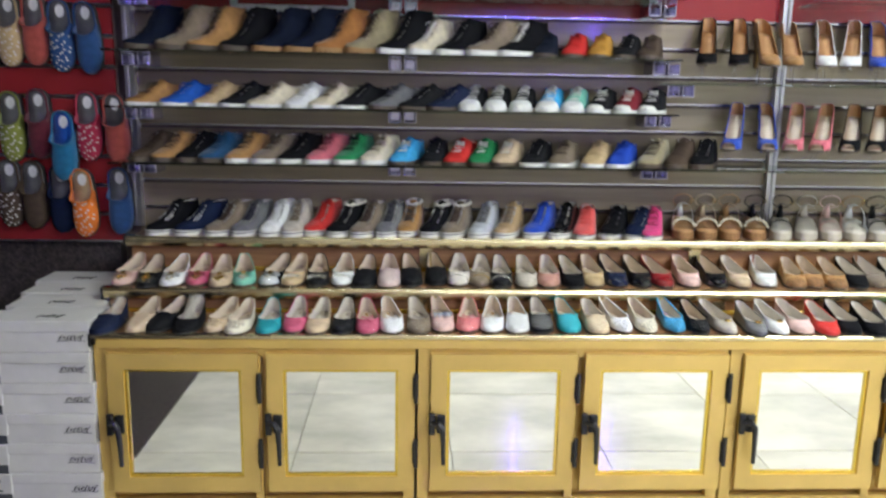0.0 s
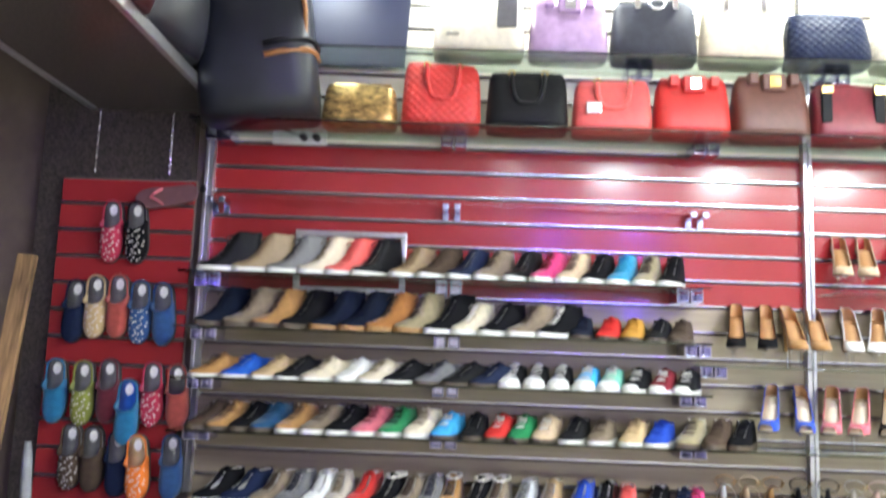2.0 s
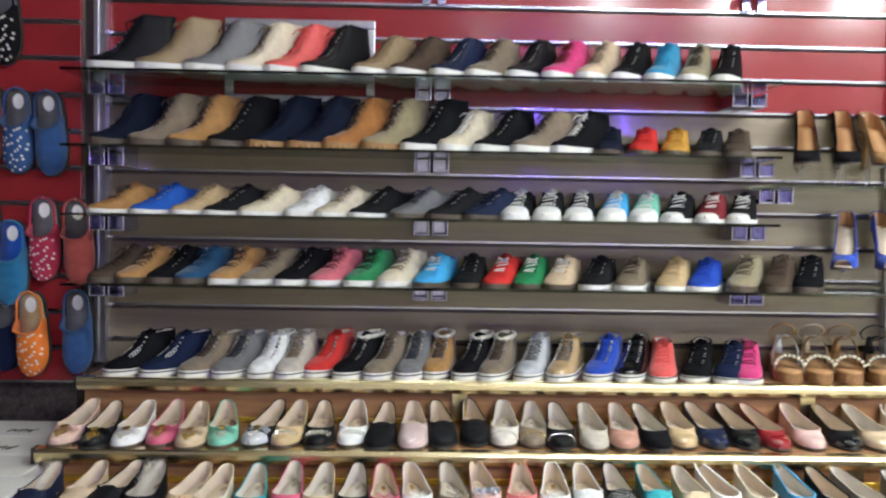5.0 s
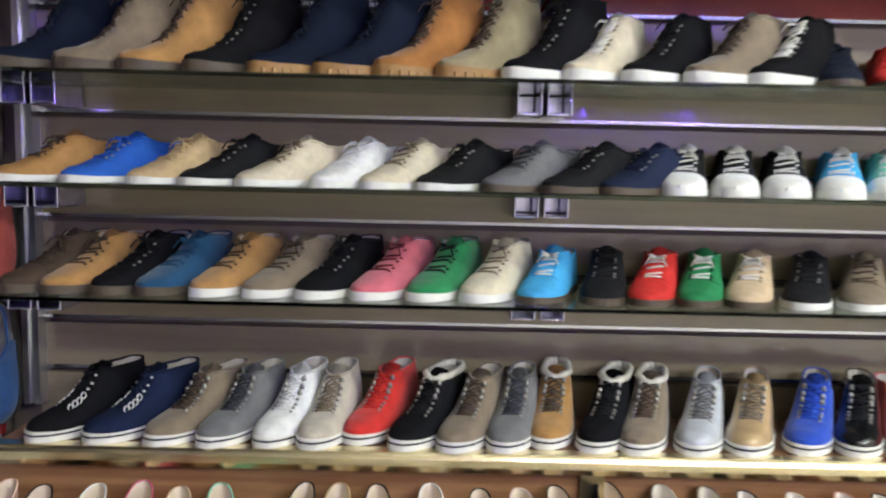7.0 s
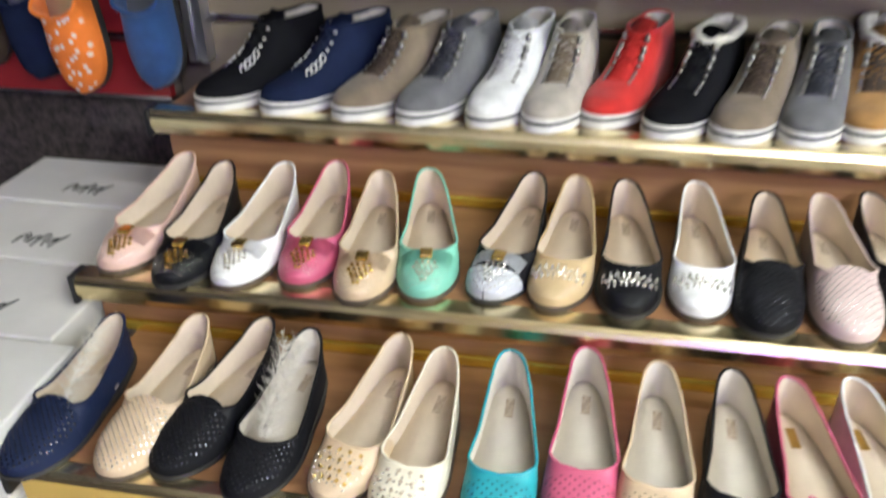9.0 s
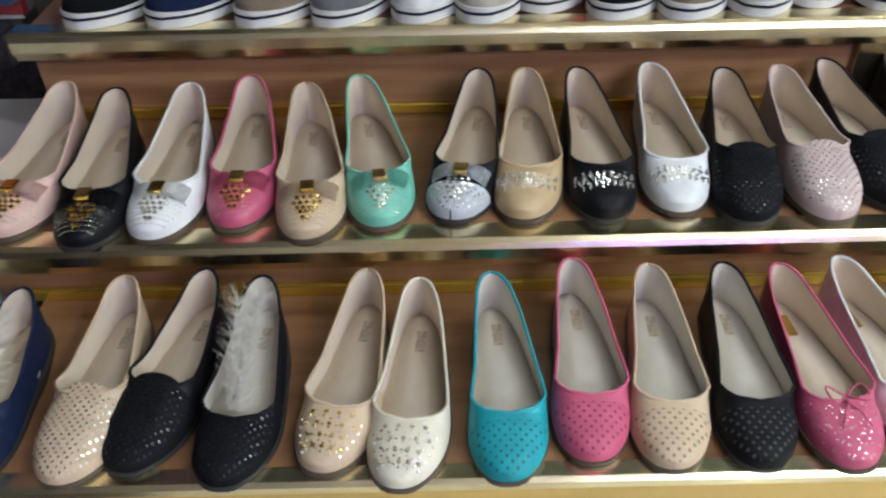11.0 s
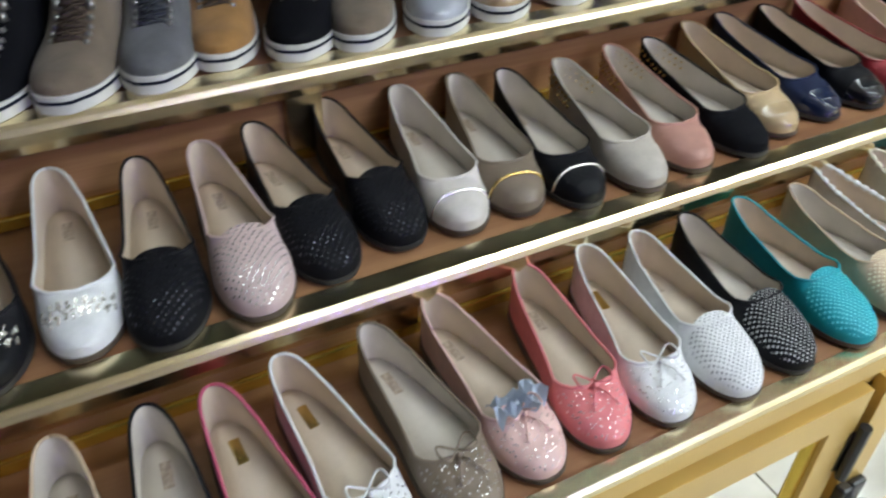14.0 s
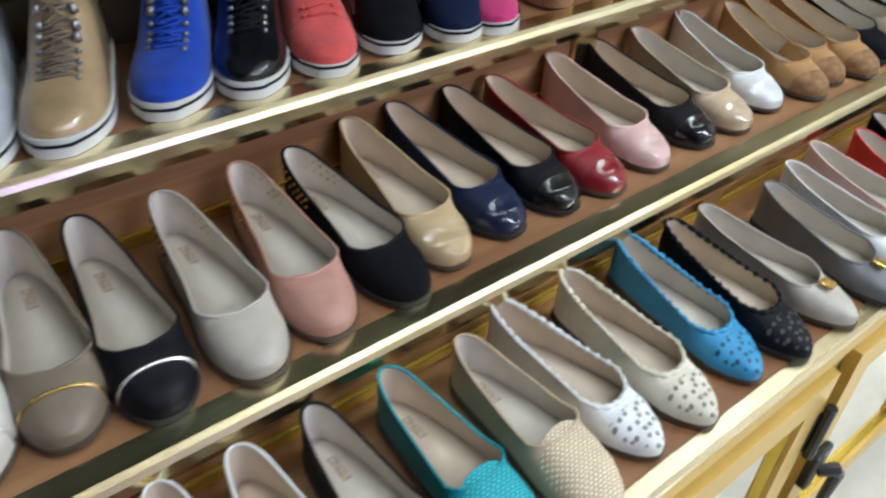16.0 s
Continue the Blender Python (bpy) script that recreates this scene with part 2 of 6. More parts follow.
GRANITE = material("dark_speckled_granite", (0.075, 0.06, 0.056), 0.3, coat=0.2, vary=0.9, vary_scale=90, tint=(0.012, 0.01, 0.01), bump=0.05, bump_scale=100)
MARBLE = material("cream_marble_tile", (0.72, 0.68, 0.58), 0.1, coat=0.3, vary=0.3, vary_scale=2.2, stretch=(1, 1.8, 1), rand=0.05)
GROUT = material("tile_joint", (0.3, 0.27, 0.22), 0.8, vary=0.2, vary_scale=20)
PLASTER = material("white_ceiling_paint", (0.72, 0.7, 0.67), 0.7, vary=0.06, vary_scale=2, bump=0.05, bump_scale=40)
SHOP_WALL = material("shop_wall_paint", (0.45, 0.42, 0.38), 0.6, vary=0.1, vary_scale=2)
CARD = material("white_box_card", (0.68, 0.66, 0.63), 0.55, vary=0.1, vary_scale=9, bump=0.1, bump_scale=30, rand=0.05)
# tray card; the shadow under the lid is put into its dark grey
TRAY_SHADE = material("shaded_tray_card", (0.07, 0.075, 0.085), 0.6, vary=0.15, vary_scale=9, rand=0.05)
INK = material("black_ink", (0.015, 0.015, 0.015), 0.6)
LED = material("led_panel_diffuser", (0.93, 1.0, 0.98), 0.4, emit=34.0)
VIOLET = material("violet_led_tube", (0.2, 0.1, 1.0), 0.4, emit=260.0)
PLASTIC_WHITE = material("white_plastic", (0.7, 0.7, 0.68), 0.4, vary=0.08, vary_scale=20)
# white plastic toned down to a mottled grey
SHEETING = material("mottled_grey_plastic", (0.3, 0.31, 0.33), 0.5, vary=0.35, vary_scale=12, bump=0.5, bump_scale=25)
CLIP = material("purple_tinted_chrome", (0.6, 0.58, 0.8), 0.14, metal=1.0, vary=0.2, vary_scale=50)
BOARD_BLUE = material("navy_board", (0.01, 0.014, 0.045), 0.5, vary=0.15, vary_scale=6)
RAWWOOD = material("raw_plank_wood", (0.32, 0.19, 0.09), 0.75, vary=0.8, vary_scale=9, stretch=(6, 6, 0.5), bump=0.3, bump_scale=60)
UNLIT_SIDE = material("unlit_side_black", (0.02, 0.02, 0.024), 0.7, vary=0.2, vary_scale=8)


# ---- mesh helpers ----
def part(name, bm, mat, parent=None, label="", smooth=False):
    me = bm
    if isinstance(bm, bmesh.types.BMesh):
        me = bpy.data.meshes.new(name)
        bm.to_mesh(me)
        bm.free()
        if smooth:
            me.shade_smooth()
    ob = new(name, me)
    if not me.materials:
        me.materials.append(mat)
    if me.materials[0] is not mat:
        ob.material_slots[0].link = "OBJECT"
        ob.material_slots[0].material = mat
    if parent:
        ob.parent = parent
    if label:
        ob["label"] = label
    return ob


def add_box(bm, x0, x1, y0, y1, z0, z1, bevel=0.0):
    r = bmesh.ops.create_cube(bm, size=1, matrix=Matrix.Translation(((x0 + x1) / 2, (y0 + y1) / 2, (z0 + z1) / 2)) @ Matrix.Diagonal((x1 - x0, y1 - y0, z1 - z0, 1)))
    if bevel:
        es = {e for v in r["verts"] for e in v.link_edges}
        bmesh.ops.bevel(bm, geom=list(es), offset=bevel, segments=2, affect="EDGES", profile=0.5)
    return bm


def box(x0, x1, y0, y1, z0, z1, bevel=0.0):
    return add_box(bmesh.new(), x0, x1, y0, y1, z0, z1, bevel)


def add_tube(bm, pts, r, sides=6, closed=False):
    """A round bar along points; r may be a list."""
    pts = [Vector(p) for p in pts]
    n = len(pts)
    rings = []
    up = Vector((0.13, 0.31, 0.94))
    for i, p in enumerate(pts):
        a = pts[(i - 1) % n] if closed or i > 0 else p
        b = pts[(i + 1) % n] if closed or i < n - 1 else p
        d = (b - a)
        if d.length < 1e-7:
            d = Vector((0, 1, 0))
        d.normalize()
        u = d.cross(up)
        if u.length < 1e-3:
            u = d.cross(Vector((1, 0, 0)))
        u.normalize()
        w = d.cross(u)
        rr = r[i] if isinstance(r, (list, tuple)) else r
        rings.append([bm.verts.new(p + (u * math.cos(k * math.tau / sides) + w * math.sin(k * math.tau / sides)) * rr) for k in range(sides)])
    for i in range(n if closed else n - 1):
        A, B = rings[i], rings[(i + 1) % n]
        for k in range(sides):
            bm.faces.new((A[k], A[(k + 1) % sides], B[(k + 1) % sides], B[k]))
    if not closed:
        bm.faces.new(rings[0][::-1])
        bm.faces.new(rings[-1])
    return bm


def tube(pts, r, sides=6, closed=False):
    return add_tube(bmesh.new(), pts, r, sides, closed)


def add_loft(bm, rings):
    vs = [[bm.verts.new(p) for p in r] for r in rings]
    n = len(vs[0])
    for a, b in zip(vs, vs[1:]):
        for k in range(n):
            j = (k + 1) % n
            bm.faces.new((a[k], a[j], b[j], b[k]))
    bm.faces.new(vs[0][::-1])
    bm.faces.new(vs[-1])
    bmesh.ops.recalc_face_normals(bm, faces=bm.faces)
    return bm


def thing(name, m, label, category, group=""):
    ob = new(name)
    ob.empty_display_size = 0.05
    ob.matrix_basis = m
    return tagged(ob, label, category, group)


def setting(name, bm, mat, label="", category=""):
    return tagged(part(name, bm, mat), label or name.replace("_", " "), category or name.split("_")[0], kind="structure")


# ---- the shop's shell ----
X0, X1, Y0 = -2.6, 4.05, -2.6
floor = setting("floor", box(X0, X1, Y0, WALL_Y + 0.1, -0.12, -0.006), GROUT, "polished cream marble tiled shop floor", "floor")
setting("ceiling", box(X0, X1, Y0, WALL_Y + 0.1, CEIL, CEIL + 0.1), PLASTER, "plain white painted shop ceiling", "ceiling")
setting("wall_south", box(X0, X1, Y0 - 0.12, Y0, -0.1, CEIL + 0.1), SHOP_WALL, "plain painted wall behind the aisle", "wall")
# the missing light on the left is put into this wall's near-black colour
setting("wall_west", box(X0 - 0.12, X0, Y0, WALL_Y + 0.1, -0.1, CEIL + 0.1), UNLIT_SIDE, "side wall coloured near-black for the unlit left side", "wall")
setting("wall_east", box(X1, X1 + 0.12, Y0, WALL_Y + 0.1, -0.1, CEIL + 0.1), SHOP_WALL, "plain painted side wall", "wall")
wall = setting("wall_north", box(X0, X1, WALL_Y + 0.02, WALL_Y + 0.14, -0.1, CEIL + 0.1), BACKING, "slatted display wall with red and beige laminate boards", "wall")
setting("floor_dark_strip", box(X0, -0.9, Y0, 2.2, -0.004, 0.002), GRANITE, "dark speckled granite floor strip", "floor")
setting("trim_cornice", box(-0.95, X1, WALL_Y - 0.012, WALL_Y + 0.02, 3.02, CEIL), PALE, "cream cornice board under the ceiling", "trim")
setting("wall_column", box(-1.62, -0.985, 3.16, WALL_Y + 0.018, 0, CEIL), GRANITE, "dark speckled granite column", "column")
setting("baseboard", box(-0.83, X1, 2.47, 2.5, 0.0, 0.06), BLACK_METAL, "dark recessed plinth under the cabinets", "baseboard")

# ceiling lights: a row along the display wall, more over the aisle
for row_y, first, last in ((2.985, -0.468, 3.8), (1.35, 0.6, 3.8), (-0.4, 0.6, 3.8), (-1.9, 0.6, 3.8)):
    step = 0.538 if row_y > 2 else 1.1
    x = first
    while x < last:
        light = thing("ceiling_light", pose(x, row_y, CEIL), "square white LED panel set flush in the ceiling", "ceiling light", "ceiling LED panels")
        part("frame", add_box(add_box(add_box(box(-0.125, 0.125, -0.125, -0.112, -0.012, 0), -0.125, 0.125, 0.112, 0.125, -0.012, 0), -0.125, -0.112, -0.112, 0.112, -0.012, 0), 0.112, 0.125, -0.112, 0.112, -0.012, 0), PLASTIC_WHITE, light)
        part("diffuser", box(-0.112, 0.112, -0.112, 0.112, -0.008, -0.002), LED, light, "glowing white diffuser")
        x += step
# added fill lamps without panels of their own, stronger towards the right
for x, part_of in ((1.5, 0.6), (2.5, 1.0), (3.5, 1.2)):
    area_lamp("lamp_aisle_row", x, 1.35, CEIL - 0.02, 0.3, 34 * part_of)
    area_lamp("lamp_back_row", x, -0.6, CEIL - 0.02, 0.3, 70 * part_of)
for x in (1.2, 2.15):
    t = thing("led_tube", pose(x, Y0 + 0.03, 1.85), "violet LED light tube on the far wall", "light tube", "violet tubes")
    part("tube", tube([(0, 0, 0), (0, 0, 1.1)], 0.009, 10), VIOLET, t)
    part("holder", box(-0.02, 0.02, -0.03, -0.0205, -0.03, 1.13), BLACK_METAL, t)

# slats of the display wall
GROOVE, FIRST = 0.105, 2.276
slat_cache = {}


def slat(x0, x1, y, z0, z1, mat, parent):
    key = (round(x1 - x0, 3), round(z1 - z0, 3))
    if key not in slat_cache:
        bm = bmesh.new()
        w, h = x1 - x0, z1 - z0
        add_box(bm, 0, w, 0, 0.016, 0.0, h - 0.0)
        me = bpy.data.meshes.new("slat")
        bm.to_mesh(me)
        bm.free()
        me.materials.append(BEIGE)
        slat_cache[key] = me
    ob = part("slat", slat_cache[key], mat, parent)
    ob.location = (x0, y, z0)
    key2 = ("strip", key[0])
    if key2 not in slat_cache:
        bm = bmesh.new()
        add_box(bm, 0, x1 - x0, -0.003, 0.003, 0.0, 0.0035)
        add_box(bm, 0, x1 - x0, -0.001, 0.004, -0.003, 0.0)
        me = bpy.data.meshes.new("groove_strip")
        bm.to_mesh(me)
        bm.free()
        me.materials.append(ALU_STRIP)
        slat_cache[key2] = me
    s = part("groove_strip", slat_cache[key2], ALU_STRIP, parent)
    s.location = (x0, y, z0 - 0.001)


for bx0, bx1 in ((-0.915, 1.545), (1.578, X1)):
    for k in range(-7, 14):
        z1 = FIRST - GROOVE * k
        z0 = z1 - GROOVE + 0.014
        slat(bx0, bx1, WALL_Y, z0, z1 - 0.0005, PALE if k < 0 else RED if k < 6 else BEIGE, wall)
panel = setting("trim_panel", box(-1.50, -0.955, 3.136, 3.158, 0.80, 2.10), BACKING, "red slatted panel hung with slippers", "panel")
for k in range(12):
    slat(-1.50, -0.955, 3.12, 0.80 + k * 0.1085, 0.80 + k * 0.1085 + 0.095, RED, panel)


def post(x, z0, z1):
    p = thing("wall_post", pose(x, WALL_Y - 0.012, z0), "slotted aluminium upright of the shelf wall", "post", "wall posts")
    bm = bmesh.new()
    prof = [(-0.017, 0.03), (-0.017, -0.02), (-0.005, -0.02), (-0.005, -0.012), (0.005, -0.012), (0.005, -0.02), (0.017, -0.02), (0.017, 0.03)]
    add_loft(bm, [[(px, py, 0) for px, py in prof], [(px, py, z1 - z0) for px, py in prof]])
    part("profile", bm, ALU, p)
    return p


post(-0.918, 0.85, 2.56)
post(1.562, 0.85, 3.02)

# frame of an opening behind the shoes
fr = thing("wall_frame", pose(-0.54, WALL_Y - 0.004, 1.66), "silver metal frame fixed on the red slats", "frame")
part("rail", box(0, 0.46, -0.02, 0, 0.232, 0.257, 0.003), ALU, fr)
part("rail", box(0, 0.46, -0.02, 0, 0.0, 0.025, 0.003), ALU, fr)
part("stile", box(0, 0.025, -0.021, 0, 0.026, 0.231, 0.003), ALU, fr)
part("stile", box(0.435, 0.46, -0.021, 0, 0.026, 0.231, 0.003), ALU, fr)


# ---- tiers and cabinets ----
TIER = {3: (0.85, 2.925), 2: (0.725, 2.665), 1: (0.64, 2.43)}
XE = 3.9


def tier(level, x0):
    z, yf = TIER[level]
    depth = WALL_Y - 0.03 if level == 3 else TIER[level + 1][1] + 0.022
    t = thing("display_step", pose(0, 0, 0), "wooden display step with a polished brass nosing", "display step", "display steps")
    part("board", box(x0, XE, yf + 0.012, depth, z - 0.03, z - 0.001), WOOD, t)
    zz = TIER[level - 1][0] if level > 1 else 0.6
    if level > 1:
        part("riser", box(x0, XE, yf + 0.024, yf + 0.04, zz, z - 0.031), WOOD, t)
        part("gold_strip", box(x0 + 0.03, XE, yf + 0.016, yf + 0.0235, zz + 0.001, zz + 0.017, 0.002), BRASS_BRIGHT, t, "bright gold strip along the foot of the riser")
        for x in (0.19, 1.19, 2.2):
            part("riser_joint", box(x - 0.022, x + 0.022, yf + 0.014, yf + 0.0225, zz + 0.018, z - 0.034), BRASS, t)
    prof = [(yf + 0.032, z + 0.003), (yf + 0.006, z + 0.003), (yf + 0.001, z - 0.001), (yf - 0.002, z - 0.007), (yf - 0.002, z - 0.02), (yf + 0.002, z - 0.031), (yf + 0.014, z - 0.036), (yf + 0.014, z - 0.002), (yf + 0.032, z - 0.002)]
    if level == 1:
        prof = [(yf + 0.02, z + 0.003), (yf + 0.004, z + 0.003), (yf, z - 0.001), (yf, z - 0.009), (yf + 0.011, z - 0.012), (yf + 0.011, z - 0.002), (yf + 0.02, z - 0.002)]
        part("fascia", box(x0, XE, yf + 0.002, yf + 0.0115, z - 0.042, z - 0.0125, 0.002), YELLOW, t, "gold fascia under the nosing")
    bm = bmesh.new()
    a = [bm.verts.new((x0 - 0.012, y, zz)) for y, zz in prof]
    b = [bm.verts.new((XE, y, zz)) for y, zz in prof]
    for i in range(len(prof)):
        j = (i + 1) % len(prof)
        bm.faces.new((a[i], a[j], b[j], b[i]))
    bm.faces.new(a[::-1])
    bm.faces.new(b)
    bmesh.ops.recalc_face_normals(bm, faces=bm.faces)
    part("nosing", bm, BRASS, t, "polished brass nosing")
    part("end_cap", box(x0 - 0.02, x0 - 0.0125, yf - 0.003, yf + 0.03, z - 0.036, z + 0.005, 0.002), BLACK_METAL, t)
    return t


tier(3, -0.87)
tier(2, -0.86)
tier(1, -0.815)


def door_ring(bm, x0, x1, z0, z1, w, y0, y1):
    """A flat frame of one piece, mitred at its corners."""
    rings = []
    for k, y in ((0, y0), (w, y0), (w, y1), (0, y1)):
        rings.append([bm.verts.new(p) for p in ((x0 + k, y, z0 + k), (x1 - k, y, z0 + k), (x1 - k, y, z1 - k), (x0 + k, y, z1 - k))])
    for a, b in zip(rings, rings[1:] + rings[:1]):
        for n in range(4):
            m = (n + 1) % 4
            bm.faces.new((a[n], a[m], b[m], b[n]))
    bmesh.ops.recalc_face_normals(bm, faces=bm.faces)
    return bm


CF = 2.442


def cabinet(x0):
    c = thing("mirror_cabinet", pose(x0, CF, 0), "low gold cabinet with two mirrored doors and black handles", "cabinet", "mirror cabinets")
    W = 0.975
    bm = door_ring(bmesh.new(), 0, W, 0.06, 0.606, 0.035, 0.0, 0.03)
    add_box(bm, W / 2 - 0.012, W / 2 + 0.012, 0.0, 0.03, 0.09, 0.58)
    part("body", add_box(bm, 0, W, 0.032, 0.24, 0.06, 0.604), YELLOW, c)
    for k, dx in enumerate((0.04, 0.52)):
        d = part("door", door_ring(bmesh.new(), dx, dx + 0.453, 0.13, 0.584, 0.05, -0.018, 0.0), YELLOW, c)
        bead = door_ring(bmesh.new(), dx + 0.05, dx + 0.403, 0.18, 0.534, 0.009, -0.012, -0.002)
        part("bead", bead, BRASS_BRIGHT, d, "bright gold glazing bead")
        part("mirror", box(dx + 0.056, dx + 0.397, -0.006, -0.003, 0.185, 0.529), MIRROR, d, "clear mirror pane")
        hx = dx + 0.018
        h = part("handle", add_tube(add_box(box(hx - 0.024, hx - 0.004, -0.034, -0.018, 0.325, 0.395, 0.004), hx + 0.0, hx + 0.028, -0.03, -0.018, 0.33, 0.39, 0.004), [(hx - 0.012, -0.034, 0.365), (hx + 0.008, -0.05, 0.37), (hx + 0.018, -0.052, 0.355), (hx + 0.021, -0.05, 0.3), (hx + 0.022, -0.05, 0.235)], [0.009, 0.01, 0.0095, 0.008, 0.0065], 8), BLACK_METAL, d, "black lever handle")
        for hz in (0.43, 0.215):
            part("hinge", add_tube(box(dx + 0.448, dx + 0.456, -0.02, -0.0, hz + 0.01, hz + 0.08), [(dx + 0.459, -0.026, hz), (dx + 0.459, -0.026, hz + 0.095)], 0.0075, 8), BLACK_METAL, d, "black barrel hinge")
    return c


for i in range(4):
    cabinet(-0.825 + 0.985 * i)


# ---- glass shelves ----
def glass_shelf(x0, x1, y0, z, y1=WALL_Y - 0.006, clips=()):
    s = thing("glass_shelf", pose(0, 0, 0), "clear glass shelf on chrome wall brackets", "shelf", "glass shelves")
    g = part("pane", box(x0, x1, y0, y1, z - 0.008, z - 0.0005, 0.001), GLASS, s)
    if z > 2.2:
        part("edge", box(x0, x1, y0 - 0.0035, y0 - 0.0005, z - 0.008, z - 0.0005, 0.0008), ACRYLIC, s, "pale ground glass edge")
    for x in clips:
        for dx in (-0.028, 0.028):
            bm = box(x + dx - 0.024, x + dx - 0.019, y1 - 0.12, y1 - 0.002, z - 0.052, z - 0.0085, 0.002)
            add_box(bm, x + dx + 0.019, x + dx + 0.024, y1 - 0.12, y1 - 0.002, z - 0.052, z - 0.0085, 0.002)
            add_box(bm, x + dx - 0.0185, x + dx + 0.0185, y1 - 0.118, y1 - 0.002, z - 0.052, z - 0.046, 0.002)
            add_box(bm, x + dx - 0.0185, x + dx + 0.0185, y1 - 0.03, y1 - 0.02, z - 0.0455, z - 0.009, 0.002)
            part("bracket", bm, CLIP, s, "chrome shelf bracket")
    return s


SHELVES = {"top": 1.714, "four": 1.504, "three": 1.312, "two": 1.116}
glass_shelf(-0.93, 1.09, 2.93, SHELVES["top"], clips=(-0.86, 0.1, 1.05))
glass_shelf(-0.93, 1.09, 2.93, SHELVES["four"], clips=(-0.86, 0.1, 1.08))
glass_shelf(-0.93, 1.09, 2.93, SHELVES["three"], clips=(-0.86, 0.1, 1.06))
glass_shelf(-0.93, 2.5, 2.93, SHELVES["two"], clips=(-0.86, 0.1, 1.06))
glass_shelf(1.1, 2.5, 2.95, 1.425, clips=(1.14, 2.2))
glass_shelf(-0.93, 2.6, 2.925, 2.315, clips=(-0.86, 0.1, 1.12, 2.15))
glass_shelf(-0.66, 2.6, 2.945, 2.625, clips=(0.02, 0.85, 1.65))
for x in (-0.86, 0.1, 1.1):
    b = thing("shelf_bracket", pose(x, WALL_Y, 2.02), "empty chrome shelf bracket on the red slats", "bracket", "empty brackets")
    for dx in (-0.024, 0.024):
        part("arm", add_box(box(dx - 0.013, dx + 0.013, -0.1, -0.006, -0.012, 0.012, 0.003), dx - 0.013, dx + 0.013, -0.016, -0.006, -0.045, -0.013, 0.002), CLIP, b)
bar = thing("wall_rail", pose(-0.9, WALL_Y - 0.03, 2.035), "clear acrylic rail across the empty brackets", "rail")
part("rail", box(0, 2.1, -0.012, 0.0, 0.0, 0.016, 0.003), ACRYLIC, bar)
stopper = thing("post_knob", pose(-0.931, WALL_Y - 0.035, 2.07), "small black clamp on the aluminium post", "clamp")
part("body", box(-0.012, 0.01, -0.016, 0.0, -0.016, 0.016, 0.004), BLACK_METAL, stopper)


# ---- footwear ----
def lerp(table, s):
    for (a, u), (b, v) in zip(table, table[1:]):
        if s <= b:
            k = (s - a) / (b - a)
            k = k * k * (3 - 2 * k)
            return u + (v - u) * k
    return table[-1][1]


